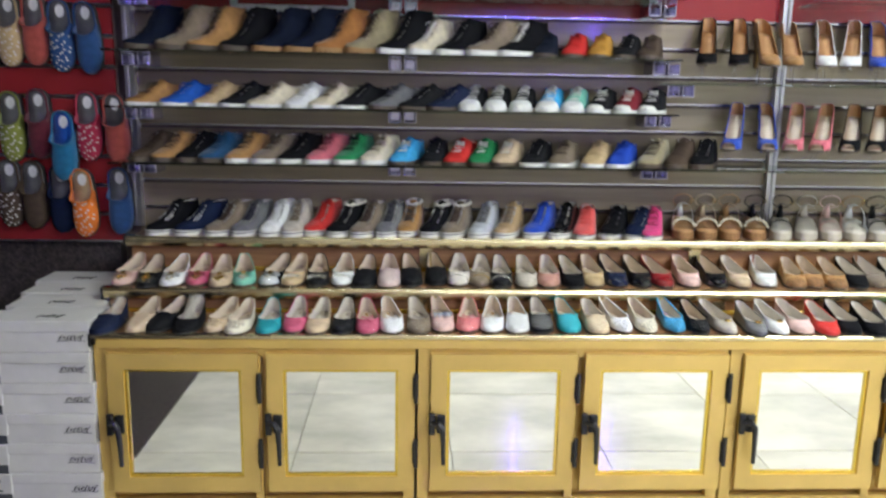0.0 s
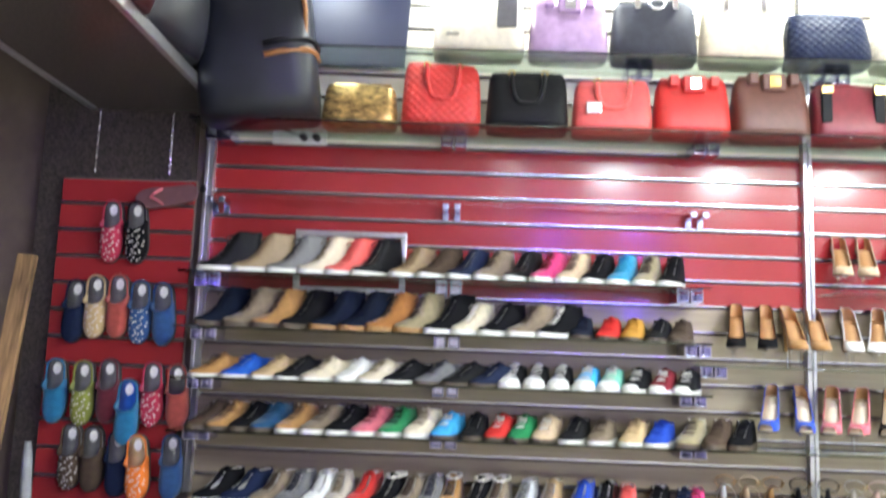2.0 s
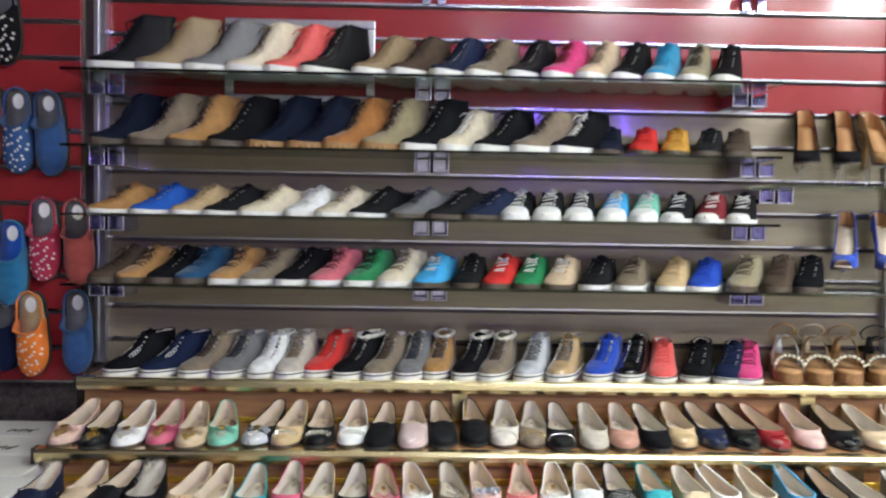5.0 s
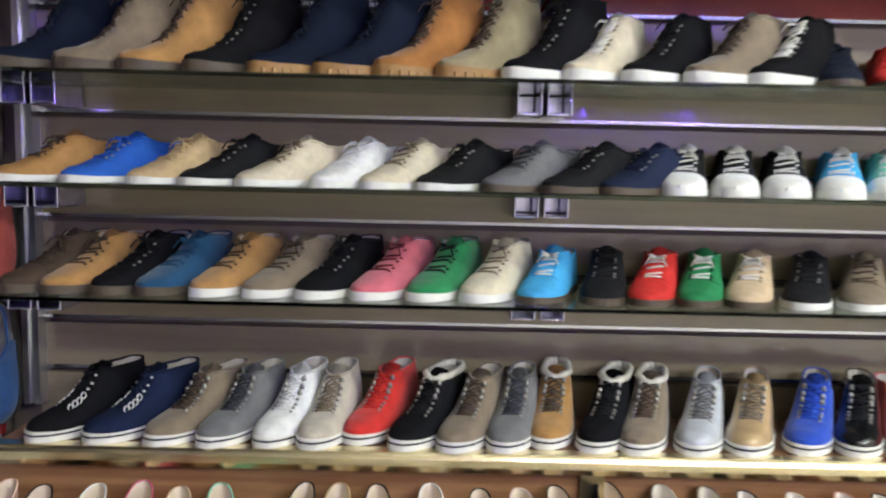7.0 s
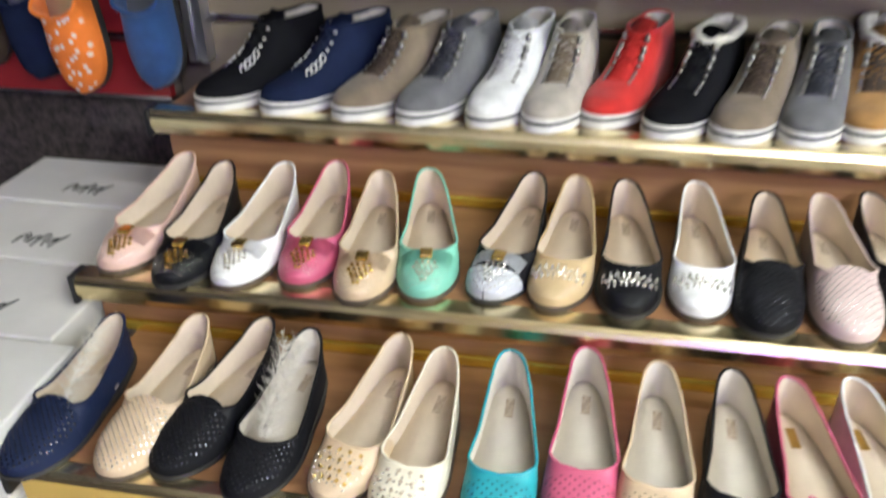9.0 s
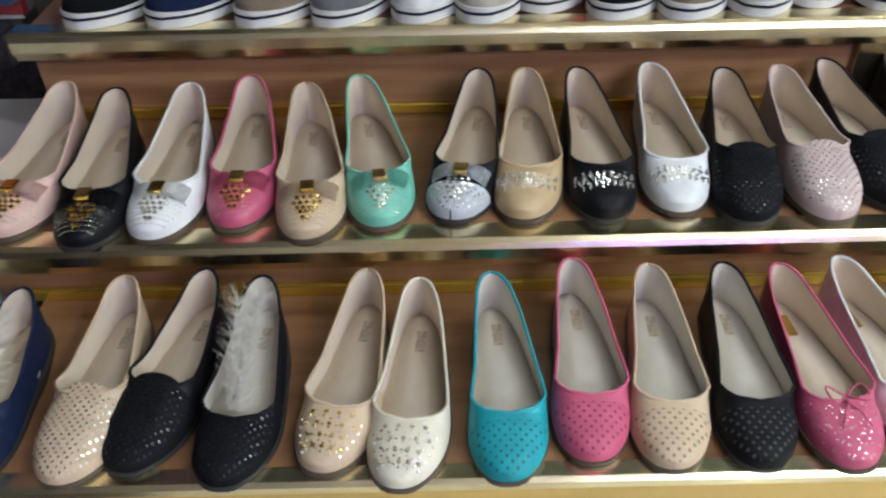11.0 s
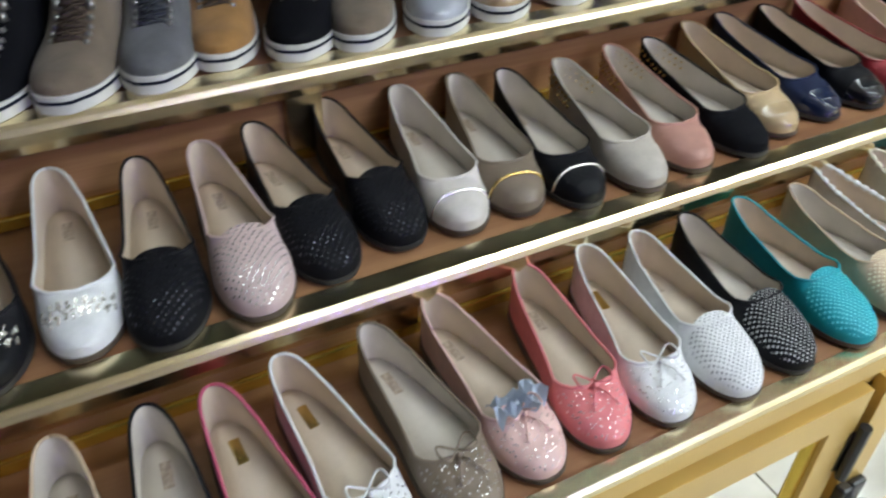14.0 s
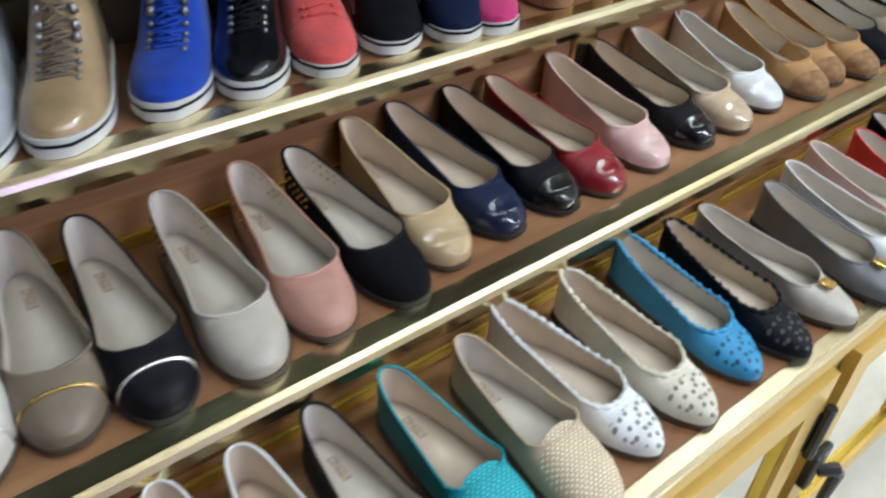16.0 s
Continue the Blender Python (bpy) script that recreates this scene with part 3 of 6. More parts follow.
class Last:
    """The form of a shoe: toe tip at the origin, the heel at y = L, the sole's underside at z = 0."""

    def __init__(self, L, ball, waist, heel, heights, throat, opening=0.86, round_toe=2.2, base=((0, 0.005), (1, 0.009)), spread=0.16, bend=0.006, flat=0.7, start=0.0, taper=0.15, pull=0.0, square=0.5):
        self.pull, self.square = pull, square
        self.L, self.ball, self.waist, self.heel = L, ball, waist, heel
        self.heights, self.throat, self.opening, self.p = heights, throat, opening, round_toe
        self.base, self.spread, self.bend, self.flat, self.start, self.taper = base, spread, bend, flat, start, taper

    def w(self, s):
        body = lerp(((0, self.ball * 0.95), (0.27, self.ball), (0.62, self.waist), (0.86, self.heel), (1, self.heel * 0.98)), s)
        t = max(0.0, 1 - s / 0.27)
        h = max(0.0, 1 - (1 - s) / self.taper)
        return body * max(0.0, 1 - t ** self.p) ** (1 / self.p) * max(0.0, 1 - h ** 2.2) ** (1 / 2.2)

    def zb(self, s):
        return lerp(self.base, s)

    def H(self, s):
        return lerp(self.heights, s)

    def o(self, s):
        if s <= self.throat:
            return 0.0
        return self.opening * min(1.0, ((s - self.throat) / self.spread) ** self.square)

    def c(self, s):
        return self.bend * math.sin(math.pi * s) - self.bend * 0.5

    def stations(self, n=12):
        t = self.throat
        a = [self.start + (t - self.start) * (1 - math.cos(math.pi * 0.5 * i / n)) for i in range(n)]
        b = [t + (1 - t) * math.sin(math.pi * 0.5 * i / (n + 4)) ** 1.0 for i in range(n + 5)]
        b = [t + (1 - t) * (i / (n + 4)) ** 1.3 if i < (n + 4) * 0.5 else v for i, v in enumerate(b)]
        return sorted(set(round(v, 5) for v in a + b))

    def point(self, s, k, side, inset=0.0):
        """k: 0 at the sole's edge, 1 at the topline or the middle of the vamp."""
        w = max(0.0, self.w(s) - inset)
        r = self.o(s)
        th = math.acos(min(1.0, r ** (1 / self.flat))) if r > 0 else math.pi / 2
        a = th * k
        x = w * max(0.0, math.cos(a)) ** self.flat
        z = (self.H(s) - (inset if r == 0 else 0)) * (math.sin(a) / math.sin(th)) ** 0.8 if k > 0 else 0.0
        y = self.L * s + (inset if s < 0.2 else -inset if s > 0.9 else 0)
        if self.pull and s > self.throat:
            y -= self.pull * (s - self.throat) / (1 - self.throat) * math.sin(min(1.0, z / self.H(s)) * math.pi / 2)
        return Vector((self.c(s) + side * x, y, self.zb(s) + z))

    def on(self, s, f):
        """A point of the closed vamp at a fraction f of the half width (-1 to 1)."""
        th = math.acos(min(1.0, abs(f) ** (1 / self.flat))) if f else math.pi / 2
        return Vector((self.c(s) + f * self.w(s), self.L * s, self.zb(s) + self.H(s) * math.sin(th) ** 0.8))

    def shell(self, inset=0.0, lo=0.0, hi=1.0, nv=7):
        bm = bmesh.new()
        rows = []
        for s in self.stations():
            if s < lo - 1e-6 or s > hi + 1e-6:
                continue
            left = [bm.verts.new(self.point(s, k / nv, -1, inset)) for k in range(nv + 1)]
            right = [bm.verts.new(self.point(s, k / nv, 1, inset)) for k in range(nv + 1)]
            rows.append((left, right))
        for (l0, r0), (l1, r1) in zip(rows, rows[1:]):
            for k in range(nv):
                bm.faces.new((l0[k], l0[k + 1], l1[k + 1], l1[k]))
                bm.faces.new((r0[k + 1], r0[k], r1[k], r1[k + 1]))
        bmesh.ops.remove_doubles(bm, verts=bm.verts, dist=0.00005)
        bmesh.ops.recalc_face_normals(bm, faces=bm.faces)
        return bm

    def rim(self, r=0.0021, wave=0.0, depth=0.5):
        st = [s for s in self.stations() if s >= self.throat]
        left = [self.point(s, 1, -1) for s in st]
        right = [self.point(s, 1, 1) for s in st]
        pts = left[::-1] + right[1:]
        clean = [pts[0]]
        for p in pts[1:]:
            if (p - clean[-1]).length > 0.0007:
                clean.append(p)
        if not wave:
            return tube(clean, r, 6)
        fine = []
        for a, b in zip(clean, clean[1:]):
            n = max(1, int((b - a).length / (wave * 0.25)))
            fine += [a.lerp(b, k / n) for k in range(n)]
        return tube(fine, [r * (1.2 + depth * math.sin(k * math.pi / 2 + math.sin(k * 1.7))) for k in range(len(fine))], 6)

    def slab(self, z0, z1, grow=0.0, lo=0.0, hi=1.0, follow=False, n=26):
        """A sole: the outline between two heights."""
        bm = bmesh.new()
        rows = []
        for i in range(n + 1):
            s = (1 - math.cos(math.pi * i / n)) / 2
            s = lo + (hi - lo) * s
            w = max(0.0004, self.w(s) + grow)
            y = self.L * s + (-grow if s < 0.02 else grow if s > 0.98 else 0)
            f = self.zb(s) if follow else 0.0
            top = f + z1 if not callable(z1) else z1(s)
            bot = f + z0 if not callable(z0) else z0(s)
            rows.append([bm.verts.new((self.c(s) - w, y, bot)), bm.verts.new((self.c(s) + w, y, bot)), bm.verts.new((self.c(s) + w, y, top)), bm.verts.new((self.c(s) - w, y, top))])
        for a, b in zip(rows, rows[1:]):
            for k in range(4):
                j = (k + 1) % 4
                bm.faces.new((a[k], a[j], b[j], b[k]))
        bm.faces.new(rows[0])
        bm.faces.new(rows[-1][::-1])
        bmesh.ops.recalc_face_normals(bm, faces=bm.faces)
        return bm


def mesh_of(name, bm, smooth=True, mat=None):
    me = bpy.data.meshes.new(name)
    bm.to_mesh(me)
    bm.free()
    if smooth or name in ("sole", "sole_stripe"):
        me.shade_smooth()
    if name in ("sole", "sole_stripe"):
        me.set_sharp_from_angle(angle=radians(50))
    me.materials.append(mat or INSOLE)
    return me


def gems_on(last, spots, r, seed, shape=4):
    """Small set stones or studs at (s, f) spots of the vamp."""
    bm = bmesh.new()
    for s, f in spots:
        p = last.on(s, f)
        n = Vector((f * 0.8, -0.45, 1)).normalized()
        m = Matrix.Translation(p) @ n.to_track_quat("Z", "Y").to_matrix().to_4x4()
        bmesh.ops.create_cone(bm, cap_ends=True, segments=shape, radius1=r, radius2=r * 0.45, depth=r * 0.9, matrix=m)
    return bm


FLAT_H = ((0, 0.012), (0.08, 0.020), (0.23, 0.0275), (0.45, 0.031), (0.75, 0.042), (1, 0.055))
SLIP_H = ((0, 0.012), (0.08, 0.021), (0.2, 0.03), (0.34, 0.036), (0.5, 0.031), (0.75, 0.040), (1, 0.055))
FORMS = {
    "open": Last(0.217, 0.0375, 0.029, 0.0225, FLAT_H, 0.25, opening=0.94, spread=0.075, square=0.38, round_toe=2.2, taper=0.26),
    "point": Last(0.219, 0.035, 0.0275, 0.0215, FLAT_H, 0.25, opening=0.93, spread=0.12, square=0.38, round_toe=1.75, taper=0.26),
    "slip": Last(0.217, 0.038, 0.0295, 0.0225, SLIP_H, 0.335, opening=0.94, spread=0.07, square=0.34, taper=0.26),
}
flat_meshes = {}
rng = random.Random(7)


def flat_parts(form):
    if form not in flat_meshes:
        f = FORMS[form]
        d = {}
        d["upper"] = mesh_of("upper", f.shell())
        d["lining"] = mesh_of("lining", f.shell(0.0016))
        d["rim"] = mesh_of("topline", f.rim(0.0017))
        d["scallop"] = mesh_of("topline", f.rim(0.0022, 0.011, 0.6))
        d["insole"] = mesh_of("insole", f.slab(0.003, 0.006, -0.002, 0.1, 0.995, True))
        d["pad"] = mesh_of("insole_pad", f.slab(0.0062, 0.0085, -0.0075, 0.27, 0.955, True))
        d["sole"] = mesh_of("sole", f.slab(0.0, lambda s: f.zb(s) + 0.0005, 0.0016), smooth=False)
        bm = bmesh.new()
        add_box(bm, f.c(0.75) - 0.005, f.c(0.75) + 0.005, f.L * 0.72, f.L * 0.86, f.zb(0.75) + 0.0086, f.zb(0.75) + 0.009)
        d["stamp"] = mesh_of("stamp", bm, False)
        d["cap"] = mesh_of("toe_cap", f.shell(-0.0008, 0, f.throat * 0.72))
        d["vamp"] = mesh_of("vamp", f.shell(-0.0005, 0, f.throat * 0.985))
        d["gems"] = mesh_of("stonework", gems_on(f, [(0.05 + 0.035 * i + 0.01 * (j % 2), -0.78 + 0.195 * j) for i in range(5) for j in range(9)], 0.0022, 1, 6), False)
        d["gems_big"] = mesh_of("stonework", gems_on(f, [(0.07 + 0.05 * i, -0.66 + 0.33 * j + 0.16 * (i % 2)) for i in range(4) for j in range(5) if abs(-0.66 + 0.33 * j + 0.16 * (i % 2)) < 0.8], 0.0036, 1, 4), False)
        d["fine"] = mesh_of("stonework", gems_on(f, [(0.035 + 0.021 * i, -0.84 + 0.12 * j + 0.06 * (i % 2)) for i in range(8) for j in range(15) if abs(-0.84 + 0.12 * j + 0.06 * (i % 2)) < 0.88], 0.0012, 1, 4), False)
        rows = ((0.055, 2), (0.084, 3), (0.112, 4), (0.14, 5), (0.168, 4))
        d["cluster"] = mesh_of("stonework", gems_on(f, [(sv, (k - (n - 1) / 2) * 0.2) for sv, n in rows for k in range(n)], 0.0046, 1, 4), False)
        sp = random.Random(5)
        spots = [(0.165 + 0.03 * math.sin(j * 0.42) + sp.uniform(-0.018, 0.018), -0.88 + j * 0.0136) for j in range(130)]
        d["spray"] = mesh_of("stonework", gems_on(f, spots, 0.0021, 1, 6), False)
        s0 = 0.165
        d["line"] = mesh_of("strip", tube([f.on(s0 + 0.02 * (1 - abs(q) ** 2) - 0.02, q) + Vector((0, 0, 0.0004)) for q in [x / 12 - 1 + 0.001 for x in range(25)]], 0.0019, 6))
        # convex tongue of a slip-on vamp
        bm = bmesh.new()
        g = []
        for i in range(11):
            u = math.sin(i / 10 * math.pi / 2)
            s = f.throat - 0.05 + 0.11 * u
            e = min(s, f.throat - 0.005)
            half = 0.93 * (1 - min(1.0, (s - f.throat + 0.05) / 0.1101) ** 2.6) ** 0.5
            row = []
            for n in range(11):
                p = f.on(e, (n / 5 - 1) * half)
                row.append(bm.verts.new((f.c(s) + (p.x - f.c(e)) * f.w(s) / f.w(e), f.L * s, p.z + 0.0014 + 0.03 * max(0.0, s - f.throat))))
            g.append(row)
        for a, b in zip(g, g[1:]):
            for q in range(10):
                bm.faces.new((a[q], a[q + 1], b[q + 1], b[q]))
        d["tongue"] = mesh_of("tongue", bm)
        s1 = f.throat - 0.035
        qs = [x / 9 - 1 for x in range(1, 18)]
        bm = bmesh.new()
        for layer, reach in ((0, 0.93), (1, 0.7)):
            g = []
            for q in qs:
                half = (0.0045 + 0.0065 * min(1.0, abs(q) * 1.7)) / f.L * (1 - 0.25 * layer)
                lift = 0.0015 + 0.0022 * layer + 0.003 * math.sin(min(1.0, abs(q)) * math.pi) ** 2
                g.append([bm.verts.new(f.on(s1 - 0.008 + e * half, q * reach) + Vector((0, 0, lift - 0.0008 * e * e))) for e in (-1, -0.4, 0.4, 1)])
            for a, b in zip(g, g[1:]):
                for k in range(3):
                    bm.faces.new((a[k], a[k + 1], b[k + 1], b[k]))
        bmesh.ops.solidify(bm, geom=bm.faces[:], thickness=0.0012)
        d["band"] = mesh_of("bow", bm)
        c = f.on(s1 - 0.008, 0)
        d["knot"] = mesh_of("buckle", box(c.x - 0.0075, c.x + 0.0075, c.y - 0.0085, c.y + 0.0085, c.z + 0.002, c.z + 0.0075, 0.0015), False)
        # thin tied bow at the throat
        c = f.on(f.throat - 0.012, 0) + Vector((0, 0, 0.002))
        bm = bmesh.new()
        for sg in (-1, 1):
            loop = [c + Vector((sg * (0.019 * math.sin(t / 10 * math.pi) ** 0.8), 0.005 - 0.012 * math.sin(t / 10 * math.tau) * 0.8, 0.003 + 0.006 * math.sin(t / 10 * math.pi))) for t in range(11)]
            add_tube(bm, loop, 0.0012, 5)
            add_tube(bm, [c, c + Vector((sg * 0.007, -0.012, 0.001)), c + Vector((sg * 0.014, -0.024, -0.006))], 0.0011, 5)
        bmesh.ops.create_icosphere(bm, subdivisions=1, radius=0.003, matrix=Matrix.Translation(c + Vector((0, 0, 0.002))))
        d["tie"] = mesh_of("bow", bm)
        bm = bmesh.new()
        for s in (0.7, 0.74, 0.78, 0.82, 0.86, 0.9, 0.94, 0.97):
            for sd in (-1, 1):
                for k in (0.55, 0.8):
                    p = f.point(s, k, sd)
                    bmesh.ops.create_icosphere(bm, subdivisions=1, radius=0.0029, matrix=Matrix.Translation(p))
        d["stud_trim"] = mesh_of("stud_trim", bm)
        flat_meshes[form] = d
    return flat_meshes[form]


def plume(shift):
    bm = bmesh.new()
    rr = random.Random(3)
    for k in range(2 if not shift else 1):
        x0, lean = -0.004 + 0.006 * k + shift, -0.012 + 0.014 * k
        spine = [Vector((x0 + lean * q / 9, 0.065 + 0.012 * q, 0.03 + 0.007 * q - 0.0002 * q * q)) for q in range(10)]
        add_tube(bm, spine, 0.0004, 4)
        for i in range(460):
            p = spine[min(8, int(rr.random() * 9))]
            q = p + Vector((rr.choice((-1, 1)) * rr.uniform(0.002, 0.02), rr.uniform(0.004, 0.026), rr.uniform(-0.006, 0.014)))
            add_tube(bm, [p, (p + q) / 2 + Vector((0, 0.001, 0.002)), q], [0.00022, 0.0002, 0.0001], 3)
    return bm


def tissue(f):
    """A crumpled scrap sticking out at the throat."""
    bm = bmesh.new()
    rr = random.Random(4)
    c = f.on(f.throat - 0.01, 0) + Vector((0.0, 0.008, 0.002))
    g = []
    for i in range(10):
        u = i / 9 * 2 - 1
        g.append([bm.verts.new(c + Vector((u * 0.028 + rr.uniform(-0.002, 0.002), v * 0.018 + rr.uniform(-0.004, 0.004), 0.008 + 0.007 * math.sin(i * 2.3 + v * 3) + rr.uniform(-0.003, 0.003)))) for v in (-0.6, -0.2, 0.2, 0.6, 1)])
    for a, b in zip(g, g[1:]):
        for k in range(4):
            bm.faces.new((a[k], a[k + 1], b[k + 1], b[k]))
    bmesh.ops.solidify(bm, geom=bm.faces[:], thickness=0.0006)
    return bm


def flat_shoe(x, y, z, yaw, hue, style, group, size=1.0):
    finish = "leather"
    if hue.endswith("_p"):
        hue, finish = hue[:-2], "leather"
        shiny = True
    else:
        shiny = False
    form = {"slip": "slip", "slipperf": "slip", "lace": "point", "gem": "open", "cap": "open", "line": "open", "gold": "point", "feather": "open"}.get(style, "open")
    upper_finish = {"slip": "sequin", "slipperf": "grid", "perf": "perf", "lace": "cut", "tie": "sparkle", "bow": "leather", "feather": "sequin"}.get(style, finish)
    if style in ("stud", "plain", "line"):
        upper_finish = "suede" if hue in ("black", "taupe", "grey") and style != "line" else "leather"
    d = flat_parts(form)
    words = WORDS.get(hue, hue)
    kinds = {"bow": "with a flat bow and gold buckle", "gem": "with set stones on the toe", "slip": "with a sequinned slip-on vamp", "line": "with a metallic strip over the toe",
             "stud": "with gold studs round the heel", "cap": "with a glossy toe cap", "perf": "with a perforated toe", "tie": "with a thin tied bow", "slipperf": "with a perforated slip-on vamp",
             "lace": "with a scalloped cut-out edge", "gold": "with a gold ornament", "feather": "with white feather stuffing", "plain": "with a plain toe"}
    t = thing("ballet_flat", pose(x, y, z + 0.0005, rng.uniform(-0.5, 0.5), 0, -yaw), "%s ballet flat %s" % (words, kinds[style]), "shoe", group)
    t.scale = (size ** 0.5, size, size)
    part("sole", d["sole"], RUBBER_DARK if hue in ("black", "navy", "grey") else RUBBER_BROWN, t)
    part("upper", d["upper"], hide(hue, "leather" if style in ("slip", "slipperf", "perf", "lace") else upper_finish), t)
    if style in ("perf", "lace"):
        part("vamp", d["vamp"], hide(hue, upper_finish), t)
    ins = (INSOLE, INSOLE_GREY, INSOLE)[rng.randrange(3)] if style not in ("perf", "stud", "line", "plain") else INSOLE_GREY
    part("lining", d["lining"], ins, t)
    part("insole", d["insole"], ins, t)
    pad = part("insole_pad", d["pad"], ins, t)
    part("stamp", d["stamp"], GOLD if style == "tie" and hue in ("fuchsia", "white", "pink") else STAMP, pad)
    part("topline", d["scallop" if style == "lace" else "rim"], hide(hue, "leather"), t)
    if style in ("slip", "slipperf"):
        part("tongue", d["tongue"], hide(hue, upper_finish), t)
        part("vamp", d["vamp"], hide(hue, upper_finish), t)
    if style == "bow":
        silver = hue == "black" and x > -0.5
        part("bow", d["band"], hide("silver", "glitter") if silver else hide(hue, "leather"), t)
        if silver:
            part("toe_cap", d["cap"], hide("silver", "sequin"), t, "silver sequinned toe")
        part("buckle", d["knot"], GOLD, t, "square gold buckle")
        part("stonework", d["cluster"], GEM if hue in ("mint", "white") or silver else GOLD, t)
        part("stud_work", d["fine"], GEM if not silver else hide("navy", "leather"), t)
    elif style == "gem":
        part("stonework", d["spray" if hue in ("sand", "black", "white") else "gems"], GEM, t)
        if hue in ("beige", "ivory", "navy"):
            part("stud_work", d["gems_big"], GOLD if hue == "beige" else STAMP, t)
    elif style == "line":
        part("strip", d["line"], GOLD if hue == "taupe" else GEM, t)
    elif style == "stud":
        part("stud_trim", d["stud_trim"], GOLD, t)
    elif style == "cap":
        part("toe_cap", d["cap"], hide(hue, "patent") if shiny else CORK, t, "glossy toe cap" if shiny else "cork-patterned toe cap")
    elif style == "tie":
        part("bow", d["tie"], hide(hue, "leather"), t)
        if hue == "blush":
            part("tissue", tissue(FORMS[form]), TISSUE, t, "crumpled pale blue tissue")
    elif style == "gold":
        part("ornament", d["knot"], GOLD, t)
    if style == "feather" or (style == "slip" and hue in ("navy", "cobalt")):
        part("feather", plume(0 if style == "feather" else 0.018), FLEECE, t, "fluffy white feather")
    return t


# sneakers and ankle boots
BASE = ((0, 0.017), (0.15, 0.014), (1, 0.018))
THIN = ((0, 0.013), (0.15, 0.011), (1, 0.014))
LACED = {
    "boot": Last(0.25, 0.041, 0.035, 0.033, ((0, 0.012), (0.1, 0.024), (0.26, 0.034), (0.34, 0.043), (0.42, 0.062), (0.48, 0.084), (0.54, 0.09), (0.85, 0.088), (1, 0.09)), 0.49, opening=0.68, spread=0.09, base=((0, 0.017), (0.15, 0.015), (1, 0.018)), pull=0.012),
    "tall": Last(0.25, 0.04, 0.035, 0.034, ((0, 0.012), (0.1, 0.023), (0.27, 0.04), (0.36, 0.062), (0.45, 0.1), (0.53, 0.13), (0.62, 0.138), (0.85, 0.135), (1, 0.139)), 0.5, opening=0.72, spread=0.1, base=BASE, pull=0.016),
    "ankle": Last(0.245, 0.04, 0.034, 0.033, ((0, 0.012), (0.1, 0.022), (0.27, 0.038), (0.37, 0.057), (0.46, 0.086), (0.53, 0.104), (0.62, 0.109), (0.85, 0.105), (1, 0.109)), 0.5, opening=0.74, spread=0.1, base=BASE, pull=0.012),
    "mid": Last(0.255, 0.042, 0.035, 0.034, ((0, 0.011), (0.1, 0.022), (0.28, 0.036), (0.42, 0.055), (0.54, 0.079), (0.62, 0.085), (0.8, 0.076), (1, 0.082)), 0.5, opening=0.76, spread=0.1, base=THIN, pull=0.01),
    "low": Last(0.255, 0.042, 0.034, 0.033, ((0, 0.009), (0.1, 0.02), (0.28, 0.036), (0.42, 0.06), (0.52, 0.073), (0.75, 0.057), (1, 0.065)), 0.46, opening=0.82, spread=0.1, base=((0, 0.01), (0.15, 0.008), (1, 0.011))),
}
laced_meshes = {}


